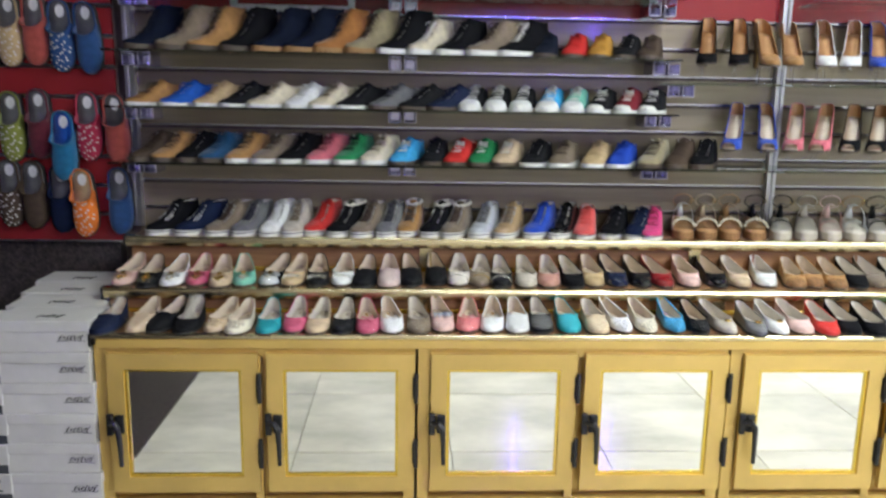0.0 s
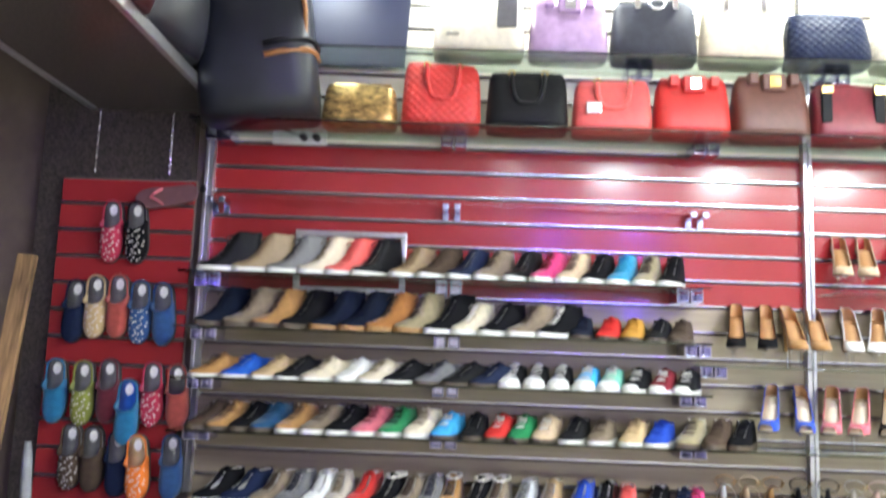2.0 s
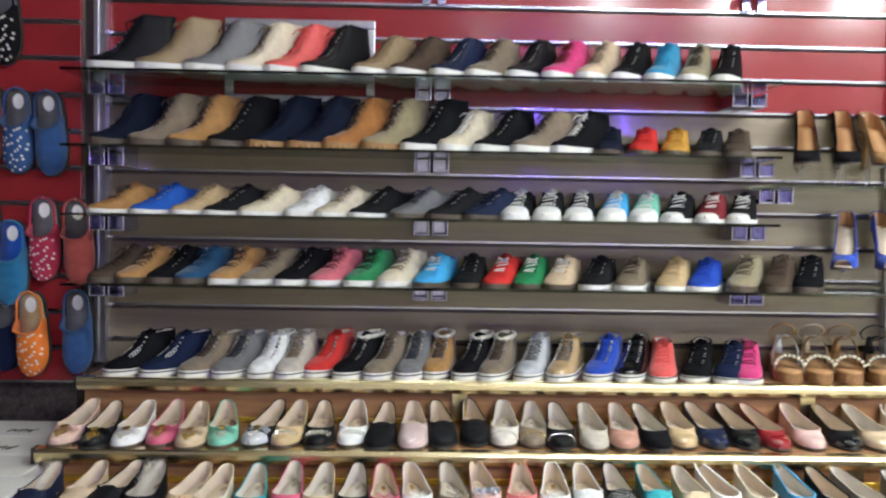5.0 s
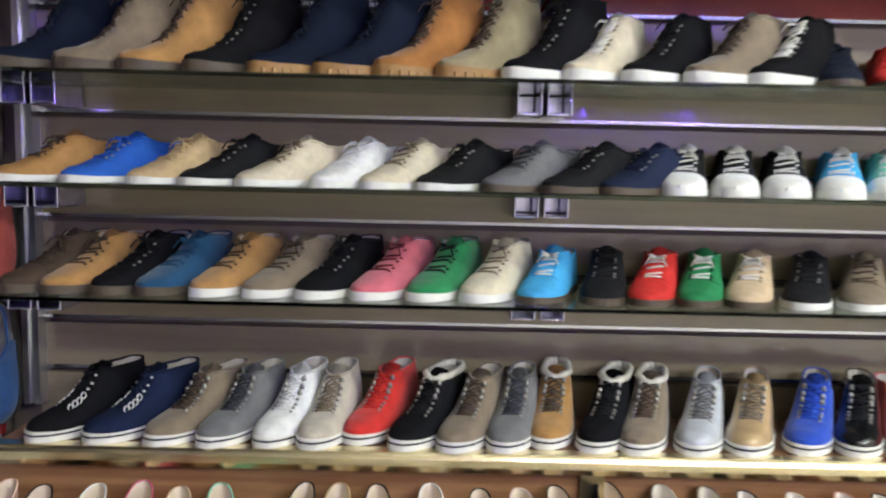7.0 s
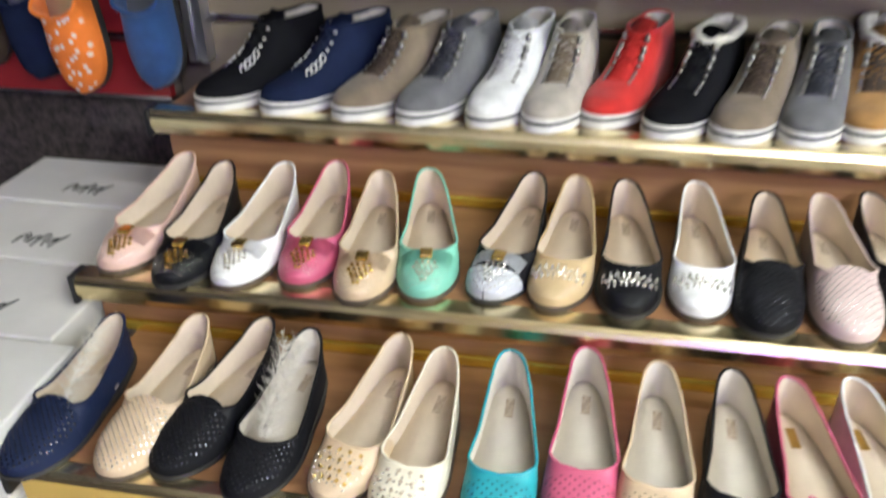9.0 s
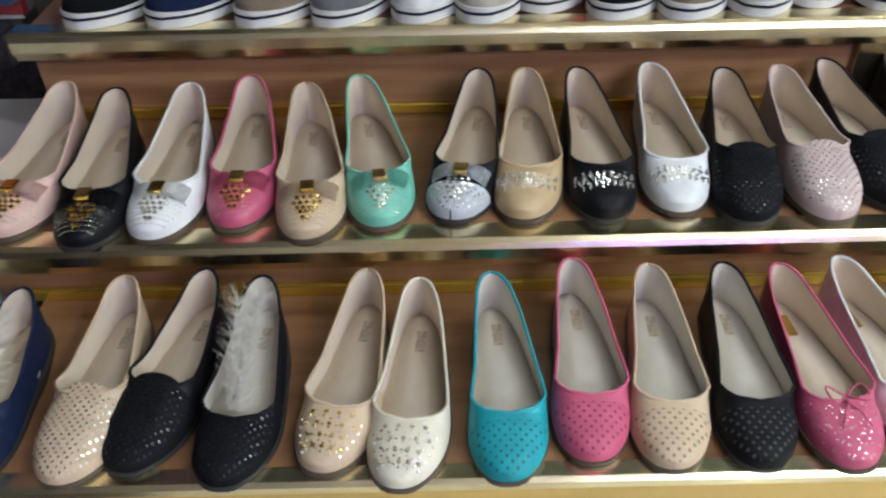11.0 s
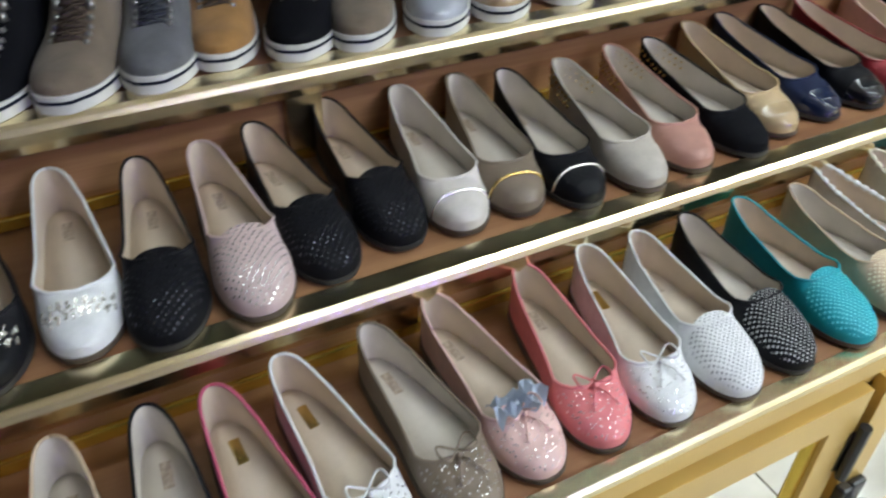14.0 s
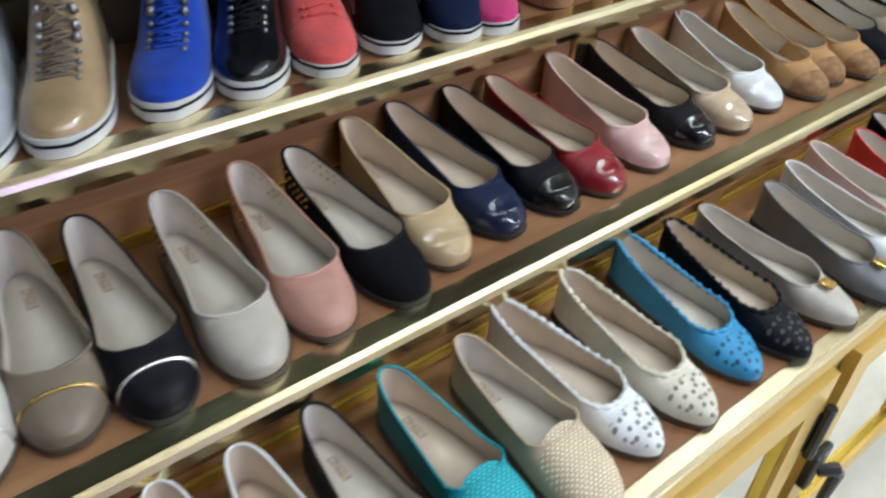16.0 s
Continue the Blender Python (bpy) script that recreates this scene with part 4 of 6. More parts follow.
def laced_parts(kind):
    if kind not in laced_meshes:
        f = LACED[kind]
        d = {"upper": mesh_of("upper", f.shell()), "lining": mesh_of("lining", f.shell(0.003)), "collar": mesh_of("collar", f.rim(0.0028 if kind in ("boot", "tall", "ankle") else 0.0025)),
             "cuff": mesh_of("cuff", f.rim(0.0062, 0.016, 0.16)), "insole": mesh_of("insole", f.slab(0.004, 0.008, -0.004, 0.3, 0.99, True)),
             "sole": mesh_of("sole", f.slab(0.0, lambda s: f.zb(s) + 0.003, 0.0022), False),
             "stripe": mesh_of("sole_stripe", f.slab(0.011, 0.0145, 0.0028), False)}
        bm = f.slab(0.0, 0.006, 0.004)
        for i in range(16):
            s = 0.05 + i * 0.06
            for sd in (-1, 1):
                xw = f.c(s) + sd * (f.w(s) + 0.002)
                add_box(bm, xw - 0.003, xw + 0.003, f.L * s - 0.0045, f.L * s + 0.0045, 0.0, 0.008)
        d["lugs"] = mesh_of("tread", bm, False)
        d["vamp"] = mesh_of("vamp", f.shell(-0.0008, 0, 0.24))
        d["toe_cap"] = mesh_of("toe_cap", f.shell(-0.0012, 0, 0.12))
        # seams
        bm = bmesh.new()
        for sd in (-1, 1):
            add_tube(bm, [f.on(0.27 + 0.035 * i, sd * (0.18 + 0.05 * i)) for i in range(6)], 0.0009, 4)
        add_tube(bm, [f.on(0.26, q / 8) for q in range(-7, 8)], 0.0009, 4)
        d["seam"] = mesh_of("seam", bm)
        # lace rows across the instep
        lo, hi = 0.27, f.throat - 0.01
        rows = 7 if kind in ("tall", "boot") else 6 if kind == "ankle" else 5
        bm, eye, small = bmesh.new(), bmesh.new(), bmesh.new()
        for i in range(rows):
            s = lo + (hi - lo) * i / (rows - 1)
            fr = 0.36
            pts = [f.on(s + 0.012 * q, q * fr) + Vector((0, -0.001, 0.0025)) for q in (-1, -0.5, 0, 0.5, 1)]
            add_tube(bm, pts, 0.0021 if kind in ("boot", "tall", "ankle") else 0.0018, 5)
            if i < rows - 1 and kind in ("boot", "tall", "ankle"):
                s2 = lo + (hi - lo) * (i + 1) / (rows - 1)
                for sd in (-1, 1):
                    add_tube(bm, [f.on(s, sd * fr) + Vector((0, 0, 0.002)), f.on((s + s2) / 2, 0) + Vector((0, -0.001, 0.004)), f.on(s2, -sd * fr) + Vector((0, 0, 0.002))], 0.0018, 5)
            for sd in (-1, 1):
                p = f.on(s, sd * 0.42)
                if kind == "boot":
                    # the three highest are hooks that stand out from the shaft
                    ball = 0.0036 if i < 4 else 0.0048
                    bmesh.ops.create_cone(small, cap_ends=True, segments=8, radius1=ball, radius2=ball * 0.7, depth=0.004 if i < 4 else 0.009, matrix=Matrix.Translation(p + Vector((sd * 0.001, -0.001, 0.001))))
                if kind == "boot" and i < 4:
                    n = Vector((sd * 0.7, -0.5, 0.75)).normalized()
                    u = n.cross(Vector((0, 0, 1))).normalized()
                    v = n.cross(u)
                    add_tube(eye, [p + n * 0.0022 + u * 0.0042 * math.cos(a) + v * 0.0062 * math.sin(a) for a in [k * math.tau / 10 for k in range(10)]], 0.0015, 5, True)
                else:
                    bmesh.ops.create_cone(eye, cap_ends=True, segments=8, radius1=0.0034, radius2=0.0024, depth=0.003, matrix=Matrix.Translation(p + Vector((sd * 0.0008, 0, 0.0008))))
        top = f.on(hi, 0) + Vector((0, -0.003, 0.006))
        for sd in (() if kind == "boot" else (-1, 1)):
            add_tube(bm, [top + Vector((sd * 0.016 * math.sin(t / 8 * math.pi), -0.006 * math.sin(t / 8 * math.tau), 0.004 * math.sin(t / 8 * math.pi))) for t in range(9)], 0.0016, 5)
            add_tube(bm, [top, top + Vector((sd * 0.012, -0.014, 0.0)), top + Vector((sd * 0.02, -0.02, -0.014))], 0.0015, 5)
        d["lace"] = mesh_of("lace", bm)
        d["eyelet_trim"] = mesh_of("eyelet_trim", eye)
        d["eyelet_small"] = mesh_of("eyelet_trim", small)
        # heel patch and the seam along the quarter
        d["counter"] = mesh_of("heel_counter", f.shell(-0.0009, 0.87, 1.0))
        # tongue
        bm = bmesh.new()
        g = []
        for i in range(6):
            s = f.throat - 0.02 + 0.022 * i
            z = f.zb(0.5) + f.H(min(s, f.throat + 0.03)) + 0.0035 * i - 0.002
            y = f.L * (f.throat - 0.02) + 0.006 * i
            hw = 0.021 - 0.0008 * i
            g.append([bm.verts.new((f.c(s) + hw * q, y + 0.01 * q * q, z - 0.008 * q * q)) for q in (-1, -0.5, 0, 0.5, 1)])
        for a, b in zip(g, g[1:]):
            for k in range(4):
                bm.faces.new((a[k], a[k + 1], b[k + 1], b[k]))
        bmesh.ops.solidify(bm, geom=bm.faces[:], thickness=0.004)
        d["tongue"] = mesh_of("tongue", bm)
        laced_meshes[kind] = d
    return laced_meshes[kind]


def laced_shoe(x, y, z, yaw, code, kind, group, rest):
    hue, _, mark = code.partition("_")
    if code in HUES:
        hue, mark = code, ""
    d = laced_parts(kind)
    words = WORDS.get(hue, hue)
    finish = "glitter" if mark == "p" and group == "row five" else "patent" if mark == "p" or hue in ("silver", "gold") else "suede" if kind != "low" else "canvas"
    what = {"boot": "lace-up ankle boot", "tall": "high lace-up ankle boot", "ankle": "lace-up ankle boot", "mid": "lace-up ankle shoe", "low": "low lace-up sneaker"}[kind]
    sole_words = {"w": "white", "g": "gum", "p": "white", "f": "white", "b": "white", "s": "white", "m": "white"}.get(mark, "white" if group == "boots" or (group == "row three" and x < -0.05) else "dark")
    t = thing("ankle_boot" if kind in ("boot", "tall", "ankle") else "lace_up_shoe" if kind == "mid" else "sneaker", pose(x, y, z + 0.0005, 0, 0, -yaw),
              "%s %s, %s rubber sole, on %s" % (words, what, sole_words, rest), "shoe", group)
    white = sole_words == "white"
    sole = part("sole", d["sole"], RUBBER_WHITE if white else GUM if mark == "g" else RUBBER_BROWN, t)
    if mark == "g":
        part("tread", d["lugs"], GUM, t)
    if group == "boots":
        part("sole_stripe", d["stripe"], hide("ink", "leather"), sole, "thin dark stripe")
    up = hide(hue, finish)
    if hue == "white" and mark in ("b", "s", "m"):
        up = hide({"b": "black", "s": "sky", "m": "mint"}[mark], "canvas")
    part("upper", d["upper"], up, t)
    part("lining", d["lining"], INSOLE_GREY if mark != "f" else FLEECE, t)
    part("insole", d["insole"], INSOLE_GREY, t)
    part("collar", d["cuff" if mark == "f" else "collar"], FLEECE if mark == "f" else up, t, "white fleece cuff" if mark == "f" else "")
    part("tongue", d["tongue"], up if mark not in ("b", "s", "m") else LACE_WHITE, t)
    part("seam", d["seam"], up, t)
    light_lace = mark in ("b", "s", "m") or (group == "row two" and x > 0.05 and hue in ("red", "sky", "green", "beige", "cream", "white")) or (group == "row four" and mark == "w" and (x > 0.4 or hue == "cream")) or (group == "row three" and x > 0.3)
    cord = {"taupe": "brown", "grey": "charcoal", "silver": "grey", "gold": "taupe", "stone": "taupe", "tan": "brown", "camel": "brown", "rust": "brown", "khaki": "brown", "rose": "maroon", "green": "black", "cream": "taupe", "beige": "taupe", "magenta": "wine"}.get(hue, hue)
    part("lace", d["lace"], LACE_WHITE if light_lace else hide(cord, "canvas"), t)
    rings = kind == "boot" and hue in ("black", "navy") and mark == "" and x < -0.5
    if kind != "boot" or rings:
        tagged(part("eyelet_trim", d["eyelet_trim"], NICKEL if rings else STEEL if hue in ("black", "navy", "blue") else hide(cord, "canvas"), t), kind="stuff")
    else:
        tagged(part("eyelet_trim", d["eyelet_small"], STEEL, t), kind="stuff")
    if kind != "low":
        part("heel_counter", d["counter"], up, t)
    if mark in ("b", "s", "m") or (group == "row three" and mark == "w" and x > 0.7):
        part("toe_cap", d["toe_cap"], RUBBER_WHITE, t, "white rubber toe cap")
        if mark in ("b", "s", "m"):
            part("vamp", d["vamp"], hide("white", "canvas"), t, "white canvas vamp")
    return t


# pumps and sandals
PUMP = Last(0.2, 0.037, 0.029, 0.026, ((0, 0.012), (0.08, 0.02), (0.24, 0.032), (0.5, 0.03), (0.8, 0.046), (1, 0.056)), 0.22, spread=0.12, round_toe=1.9,
            base=((0, 0.006), (0.26, 0.01), (0.8, 0.118), (1, 0.126)))
PEEP = Last(0.2, 0.037, 0.029, 0.026, ((0, 0.02), (0.08, 0.026), (0.24, 0.034), (0.5, 0.03), (0.8, 0.044), (1, 0.05)), 0.22, spread=0.16,
            base=((0, 0.006), (0.26, 0.01), (0.8, 0.118), (1, 0.126)), start=0.06)
pump_meshes = {}


def pump(x, y, z, yaw, code, group):
    peep = code.endswith("_peep")
    hue = code.replace("_peep", "")
    f = PEEP if peep else PUMP
    if peep not in pump_meshes:
        hb = f.zb(0.9)
        pump_meshes[peep] = {"upper": mesh_of("upper", f.shell()), "lining": mesh_of("lining", f.shell(0.0016)), "rim": mesh_of("topline", f.rim()),
                             "insole": mesh_of("insole", f.slab(0.003, 0.006, -0.002, 0.05, 0.99, True)), "sole": mesh_of("sole", f.slab(-0.005, 0.001, 0.001, 0, 1, True), False),
                             "heel": mesh_of("heel", tube([(0, f.L * 0.9, hb), (0, f.L * 0.93, hb * 0.6), (0, f.L * 0.95, hb * 0.3), (0, f.L * 0.96, 0)], [0.022, 0.011, 0.007, 0.006], 10))}
    d = pump_meshes[peep]
    words = WORDS.get(hue, hue)
    stand = thing("shoe_stand", pose(x, y + 0.03, z, 0, 0, -yaw), "small clear acrylic display stand on the glass shelf", "stand", "acrylic stands")
    part("leg", add_box(box(-0.004, 0.004, 0.0, 0.012, 0, 0.06), -0.02, 0.02, -0.02, 0.04, 0.06, 0.0635), ACRYLIC, stand)
    part("back_leg", box(-0.004, 0.004, 0.12, 0.13, 0, 0.0632), ACRYLIC, stand)
    t = thing("high_heel_pump", pose(x, y, z + 0.064, 0, 0, -yaw), "%s %s high-heeled pump on a clear stand" % (words, "peep-toe" if peep else "suede"), "shoe", group)
    mat = hide(hue, "suede")
    part("upper", d["upper"], mat, t)
    part("lining", d["lining"], INSOLE_TAN, t)
    part("insole", d["insole"], INSOLE_TAN if not peep else INSOLE, t)
    part("topline", d["rim"], mat, t)
    part("sole", d["sole"], RUBBER_BROWN, t)
    part("heel", d["heel"], mat, t)
    return t


SAND = Last(0.235, 0.04, 0.034, 0.031, ((0, 0.01), (1, 0.01)), 0.3, base=((0, 0.03), (0.4, 0.034), (1, 0.055)))


def sandal(x, y, z, yaw, code, group):
    hue, _, mark = code.partition("_")
    f = SAND
    t = thing("wedge_sandal", pose(x, y, z + 0.0005, 0, 0, -yaw), "%s strappy sandal with a %s platform sole" % (WORDS.get(hue, hue), "cork" if mark else "pale"), "sandal", group)
    if "sandal" not in pump_meshes:
        d = {"sole": mesh_of("sole", f.slab(0, lambda s: f.zb(s) - 0.004, 0.001), False), "insole": mesh_of("insole", f.slab(-0.0035, 0.001, 0.0, 0, 1, True))}

        def strap(s, h, half):
            bm = bmesh.new()
            g = []
            for k in range(13):
                a = math.pi * k / 12
                r = f.w(s) + 0.002
                g.append([bm.verts.new((f.c(s) + r * math.cos(a), f.L * s + q * half + 0.012 * math.sin(a), f.zb(s) - 0.006 + h * math.sin(a) ** 0.7)) for q in (-1, -0.4, 0.4, 1)])
            for a, b in zip(g, g[1:]):
                for k in range(3):
                    bm.faces.new((a[k], a[k + 1], b[k + 1], b[k]))
            bmesh.ops.solidify(bm, geom=bm.faces[:], thickness=0.0025)
            return bm
        d["front"] = mesh_of("front_strap", strap(0.2, 0.042, 0.019))
        d["mid"] = mesh_of("instep_strap", strap(0.5, 0.092, 0.02))
        bm = bmesh.new()
        for q in range(9):
            p = (f.c(0.2) + (f.w(0.2) + 0.002) * math.cos(math.pi * (q + 1) / 10), f.L * 0.2 + 0.012 * math.sin(math.pi * (q + 1) / 10) - 0.012, f.zb(0.2) - 0.003 + 0.044 * math.sin(math.pi * (q + 1) / 10) ** 0.7)
            bmesh.ops.create_icosphere(bm, subdivisions=1, radius=0.006, matrix=Matrix.Translation(p))
        d["braid"] = mesh_of("braid", bm)
        d["loop"] = mesh_of("ankle_strap", tube([(f.c(0.8) + 0.036 * math.cos(a), f.L * 0.76 + 0.045 * math.sin(a), 0.125 - 0.03 * math.sin(a)) for a in [k * math.tau / 18 for k in range(18)]], 0.0021, 6, True))
        d["counter"] = mesh_of("heel_counter", tube([(f.c(0.95), f.L * 0.96, 0.05), (f.c(0.95), f.L * 0.965, 0.08), (f.c(0.95), f.L * 0.95, 0.107)], [0.016, 0.011, 0.006], 8))
        d["buckle"] = mesh_of("buckle", tube([(0.036 + 0.006 * math.cos(a), f.L * 0.74, 0.127 + 0.008 * math.sin(a)) for a in [k * math.tau / 10 for k in range(10)]], 0.0014, 5, True))
        pump_meshes["sandal"] = d
    d = pump_meshes["sandal"]
    m = hide(hue, "leather")
    part("sole", d["sole"], CORK if mark else hide("stone", "leather"), t)
    part("insole", d["insole"], INSOLE_TAN if mark else INSOLE_GREY, t)
    part("front_strap", d["front"], m, t)
    if mark:
        part("braid", d["braid"], hide("ivory", "leather"), t, "pale braided band")
    part("instep_strap", d["mid"], m, t)
    a = part("ankle_strap", d["loop"], m if hue != "white" else hide("tan", "leather"), t)
    part("buckle", d["buckle"], GOLD, a)
    part("heel_counter", d["counter"], m, t)
    return t


SLIP = Last(0.25, 0.044, 0.04, 0.037, ((0, 0.02), (0.1, 0.03), (0.4, 0.045), (0.55, 0.05), (0.7, 0.02), (1, 0.016)), 0.52, opening=0.93, spread=0.06, base=((0, 0.014), (1, 0.014)))
slip_meshes = {}


def oval_tag(f):
    bm = tube([(f.c(0.8), f.L * 0.85, 0.0192), (f.c(0.8), f.L * 0.85, 0.0206)], 0.016, 18)
    bmesh.ops.scale(bm, vec=(1, 1.4, 1), space=Matrix.Translation((0, -f.L * 0.85, 0)), verts=bm.verts)
    return bm



def slipper(x, z, hue, finish, roll=0.0, insole="grey", y=3.112):
    f = SLIP
    if not slip_meshes:
        slip_meshes.update(sole=mesh_of("sole", f.slab(0, 0.0138, 0.002), True), upper=mesh_of("upper", f.shell(0, 0, 0.78)), lining=mesh_of("lining", f.shell(0.003, 0, 0.78)),
                           insole=mesh_of("insole", f.slab(0.014, 0.019, -0.003, 0.3, 0.995)), rim=mesh_of("topline", f.rim(0.0035)),
                           tag=mesh_of("label", oval_tag(f), False),
                           hook=mesh_of("hook", tube([(0, f.L * 0.97, -0.002), (0, f.L * 0.985, 0.02), (0, f.L * 1.02, 0.03)], 0.0025, 6)))
    t = thing("slipper", pose(x, y, z, 90, 0, 0) @ pose(0, 0, 0, 0, 0, roll), "%s felt slipper hung on the red slatted panel" % WORDS.get(hue, hue), "slipper", "hung slippers")
    d = slip_meshes
    part("sole", d["sole"], RUBBER_DARK, t)
    part("upper", d["upper"], hide(hue, finish), t)
    part("lining", d["lining"], hide(hue, "suede"), t)
    part("insole", d["insole"], hide(insole if insole in HUES else "grey", "suede"), t)
    part("topline", d["rim"], hide(hue, "suede"), t)
    part("label", d["tag"], hide("white", "leather"), t, "oval white label")
    part("hook", d["hook"], CHROME, t)
    return t


# ---- rows of shoes ----
TOP_SHELF = [
    (-0.865, 50, "black_p"), (-0.732, 57, "bronze_p"), (-0.596, 51, "grey_p"), (-0.475, 39, "cream_p"),
    (-0.368, 28, "coral_p"), (-0.268, 19, "black_p"), (-0.119, 28, "bronze_p"), (-0.013, 30, "brown"),
    (0.101, 36, "navy_p"), (0.204, 34, "taupe"), (0.320, 34, "black_p"), (0.422, 38, "magenta"),
    (0.521, 32, "beige"), (0.621, 32, "black"), (0.721, 32, "cyan"), (0.821, 32, "khaki"),
    (0.918, 35, "black"),
]
SHELF_4 = [
    (-0.857, 30, "ink"), (-0.750, 39, "taupe"), (-0.639, 33, "tan"), (-0.526, 31, "black"),
    (-0.417, 39, "ink_g"), (-0.305, 42, "ink_g"), (-0.203, 38, "rust_g"), (-0.093, 36, "khaki_g"),
    (0.019, 40, "black_w"), (0.128, 28, "cream_w"), (0.227, 36, "black_w"), (0.332, 45, "taupe_w"),
    (0.447, 38, "black_w"), (0.593, 17, "ink"), (0.688, 22, "red"), (0.782, 22, "mustard"),
    (0.871, 27, "black"), (0.960, 25, "brown"),
]
SHELF_3 = [
    (-0.860, 21, "tan"), (-0.740, 17, "blue"), (-0.624, 16, "sand"), (-0.535, 22, "black"),
    (-0.438, 26, "cream"), (-0.304, 13, "white"), (-0.219, 19, "cream"), (-0.122, 22, "black_w"),
    (-0.009, 27, "grey"), (0.093, 35, "black"), (0.197, 31, "navy"), (0.324, 5, "white_b"),
    (0.420, 3, "white_b"), (0.511, 4, "white_b"), (0.605, 8, "white_s"), (0.696, 9, "white_m"),
    (0.785, 14, "black_w"), (0.885, 14, "wine_w"), (0.976, 14, "black_w"),
]
SHELF_2 = [
    (-0.852, 13, "brown"), (-0.775, 9, "tan"), (-0.686, 8, "black"), (-0.608, 9, "teal_d"),
    (-0.513, 11, "tan_w"), (-0.422, 17, "taupe_w"), (-0.327, 15, "black_w"), (-0.230, 16, "rose_w"),
    (-0.128, 13, "green_w"), (-0.034, 15, "cream_w"), (0.073, 9, "sky"), (0.194, 1, "black"),
    (0.272, 10, "red"), (0.362, 8, "green"), (0.447, 12, "beige"), (0.552, 13, "black_w"),
    (0.656, 13, "taupe_w"), (0.775, 16, "sand_w"), (0.867, 17, "royal_w"), (0.979, 21, "khaki"),
    (1.083, 20, "brown"), (1.175, 19, "black"),
]
BOOTS = [
    (-0.805, 2.940, 22, "black"), (-0.705, 2.940, 26, "navy"), (-0.593, 2.935, 21, "taupe"), (-0.495, 2.930, 13, "grey"),
    (-0.393, 2.935, 8, "white"), (-0.310, 2.930, 2, "stone"), (-0.239, 2.960, 14, "red"), (-0.156, 2.935, 18, "black_f"),
    (-0.067, 2.930, 15, "taupe"), (0.028, 2.935, 7, "grey"), (0.108, 2.958, 10, "camel_f"), (0.187, 2.945, 22, "black_f"),
    (0.265, 2.938, 19, "taupe_f"), (0.367, 2.938, 21, "silver"), (0.460, 2.942, 22, "gold"), (0.568, 2.955, 27, "royal"),
    (0.663, 2.950, 24, "black_p"), (0.767, 2.946, 14, "coral"), (0.860, 2.960, 24, "black"), (0.949, 2.945, 27, "navy"),
    (1.012, 2.935, 18, "magenta"),
]
SANDALS = [
    (1.150, 15, "white_t"), (1.240, 15, "beige_t"), (1.328, 17, "tan_t"), (1.425, 19, "black_t"),
    (1.518, 24, "black"), (1.618, 24, "stone"), (1.715, 23, "blush"),
]
FLATS_UPPER = [
    (-0.828, 2.679, 2.3, "rosegold bow"), (-0.738, 2.660, -3.3, "black bow"), (-0.667, 2.670, 0.8, "white bow"), (-0.582, 2.688, -2.7, "pink bow"),
    (-0.501, 2.666, -5.1, "beige bow"), (-0.422, 2.685, -9.0, "mint bow"), (-0.350, 2.695, 10.3, "black bow"), (-0.272, 2.692, 5.2, "sand gem"),
    (-0.183, 2.690, -1.0, "black gem"), (-0.101, 2.699, 1.8, "white gem"), (-0.032, 2.680, 6.0, "black slip"), (0.059, 2.680, 0.3, "quilt slip"),
    (0.141, 2.700, -4.4, "black slip"), (0.225, 2.718, -2.2, "black slip"), (0.295, 2.711, 4.7, "bone line"), (0.369, 2.713, 6.4, "taupe line"),
    (0.444, 2.695, 2.9, "black line"), (0.531, 2.688, 1.9, "stone stud"), (0.609, 2.696, 4.6, "rosy stud"), (0.701, 2.692, -2.8, "black stud"),
    (0.771, 2.712, 2.0, "sand_p cap"), (0.860, 2.718, -3.3, "navy_p cap"), (0.945, 2.715, -2.5, "black_p cap"), (1.022, 2.708, -5.3, "crimson_p cap"),
    (1.110, 2.713, 2.9, "blush_p cap"), (1.211, 2.715, 0.5, "black_p cap"), (1.289, 2.710, 3.1, "beige_p cap"), (1.381, 2.722, 10.0, "white_p cap"),
    (1.476, 2.704, 12.7, "tan cap"), (1.547, 2.716, 11.0, "tan cap"), (1.622, 2.698, 10.0, "tan cap"), (1.707, 2.710, 8.0, "black plain"),
    (1.782, 2.722, 9.0, "taupe plain"), (1.857, 2.704, 10.0, "black plain"), (1.937, 2.716, 8.0, "blush plain"), (2.017, 2.698, 8.0, "black plain"),
]
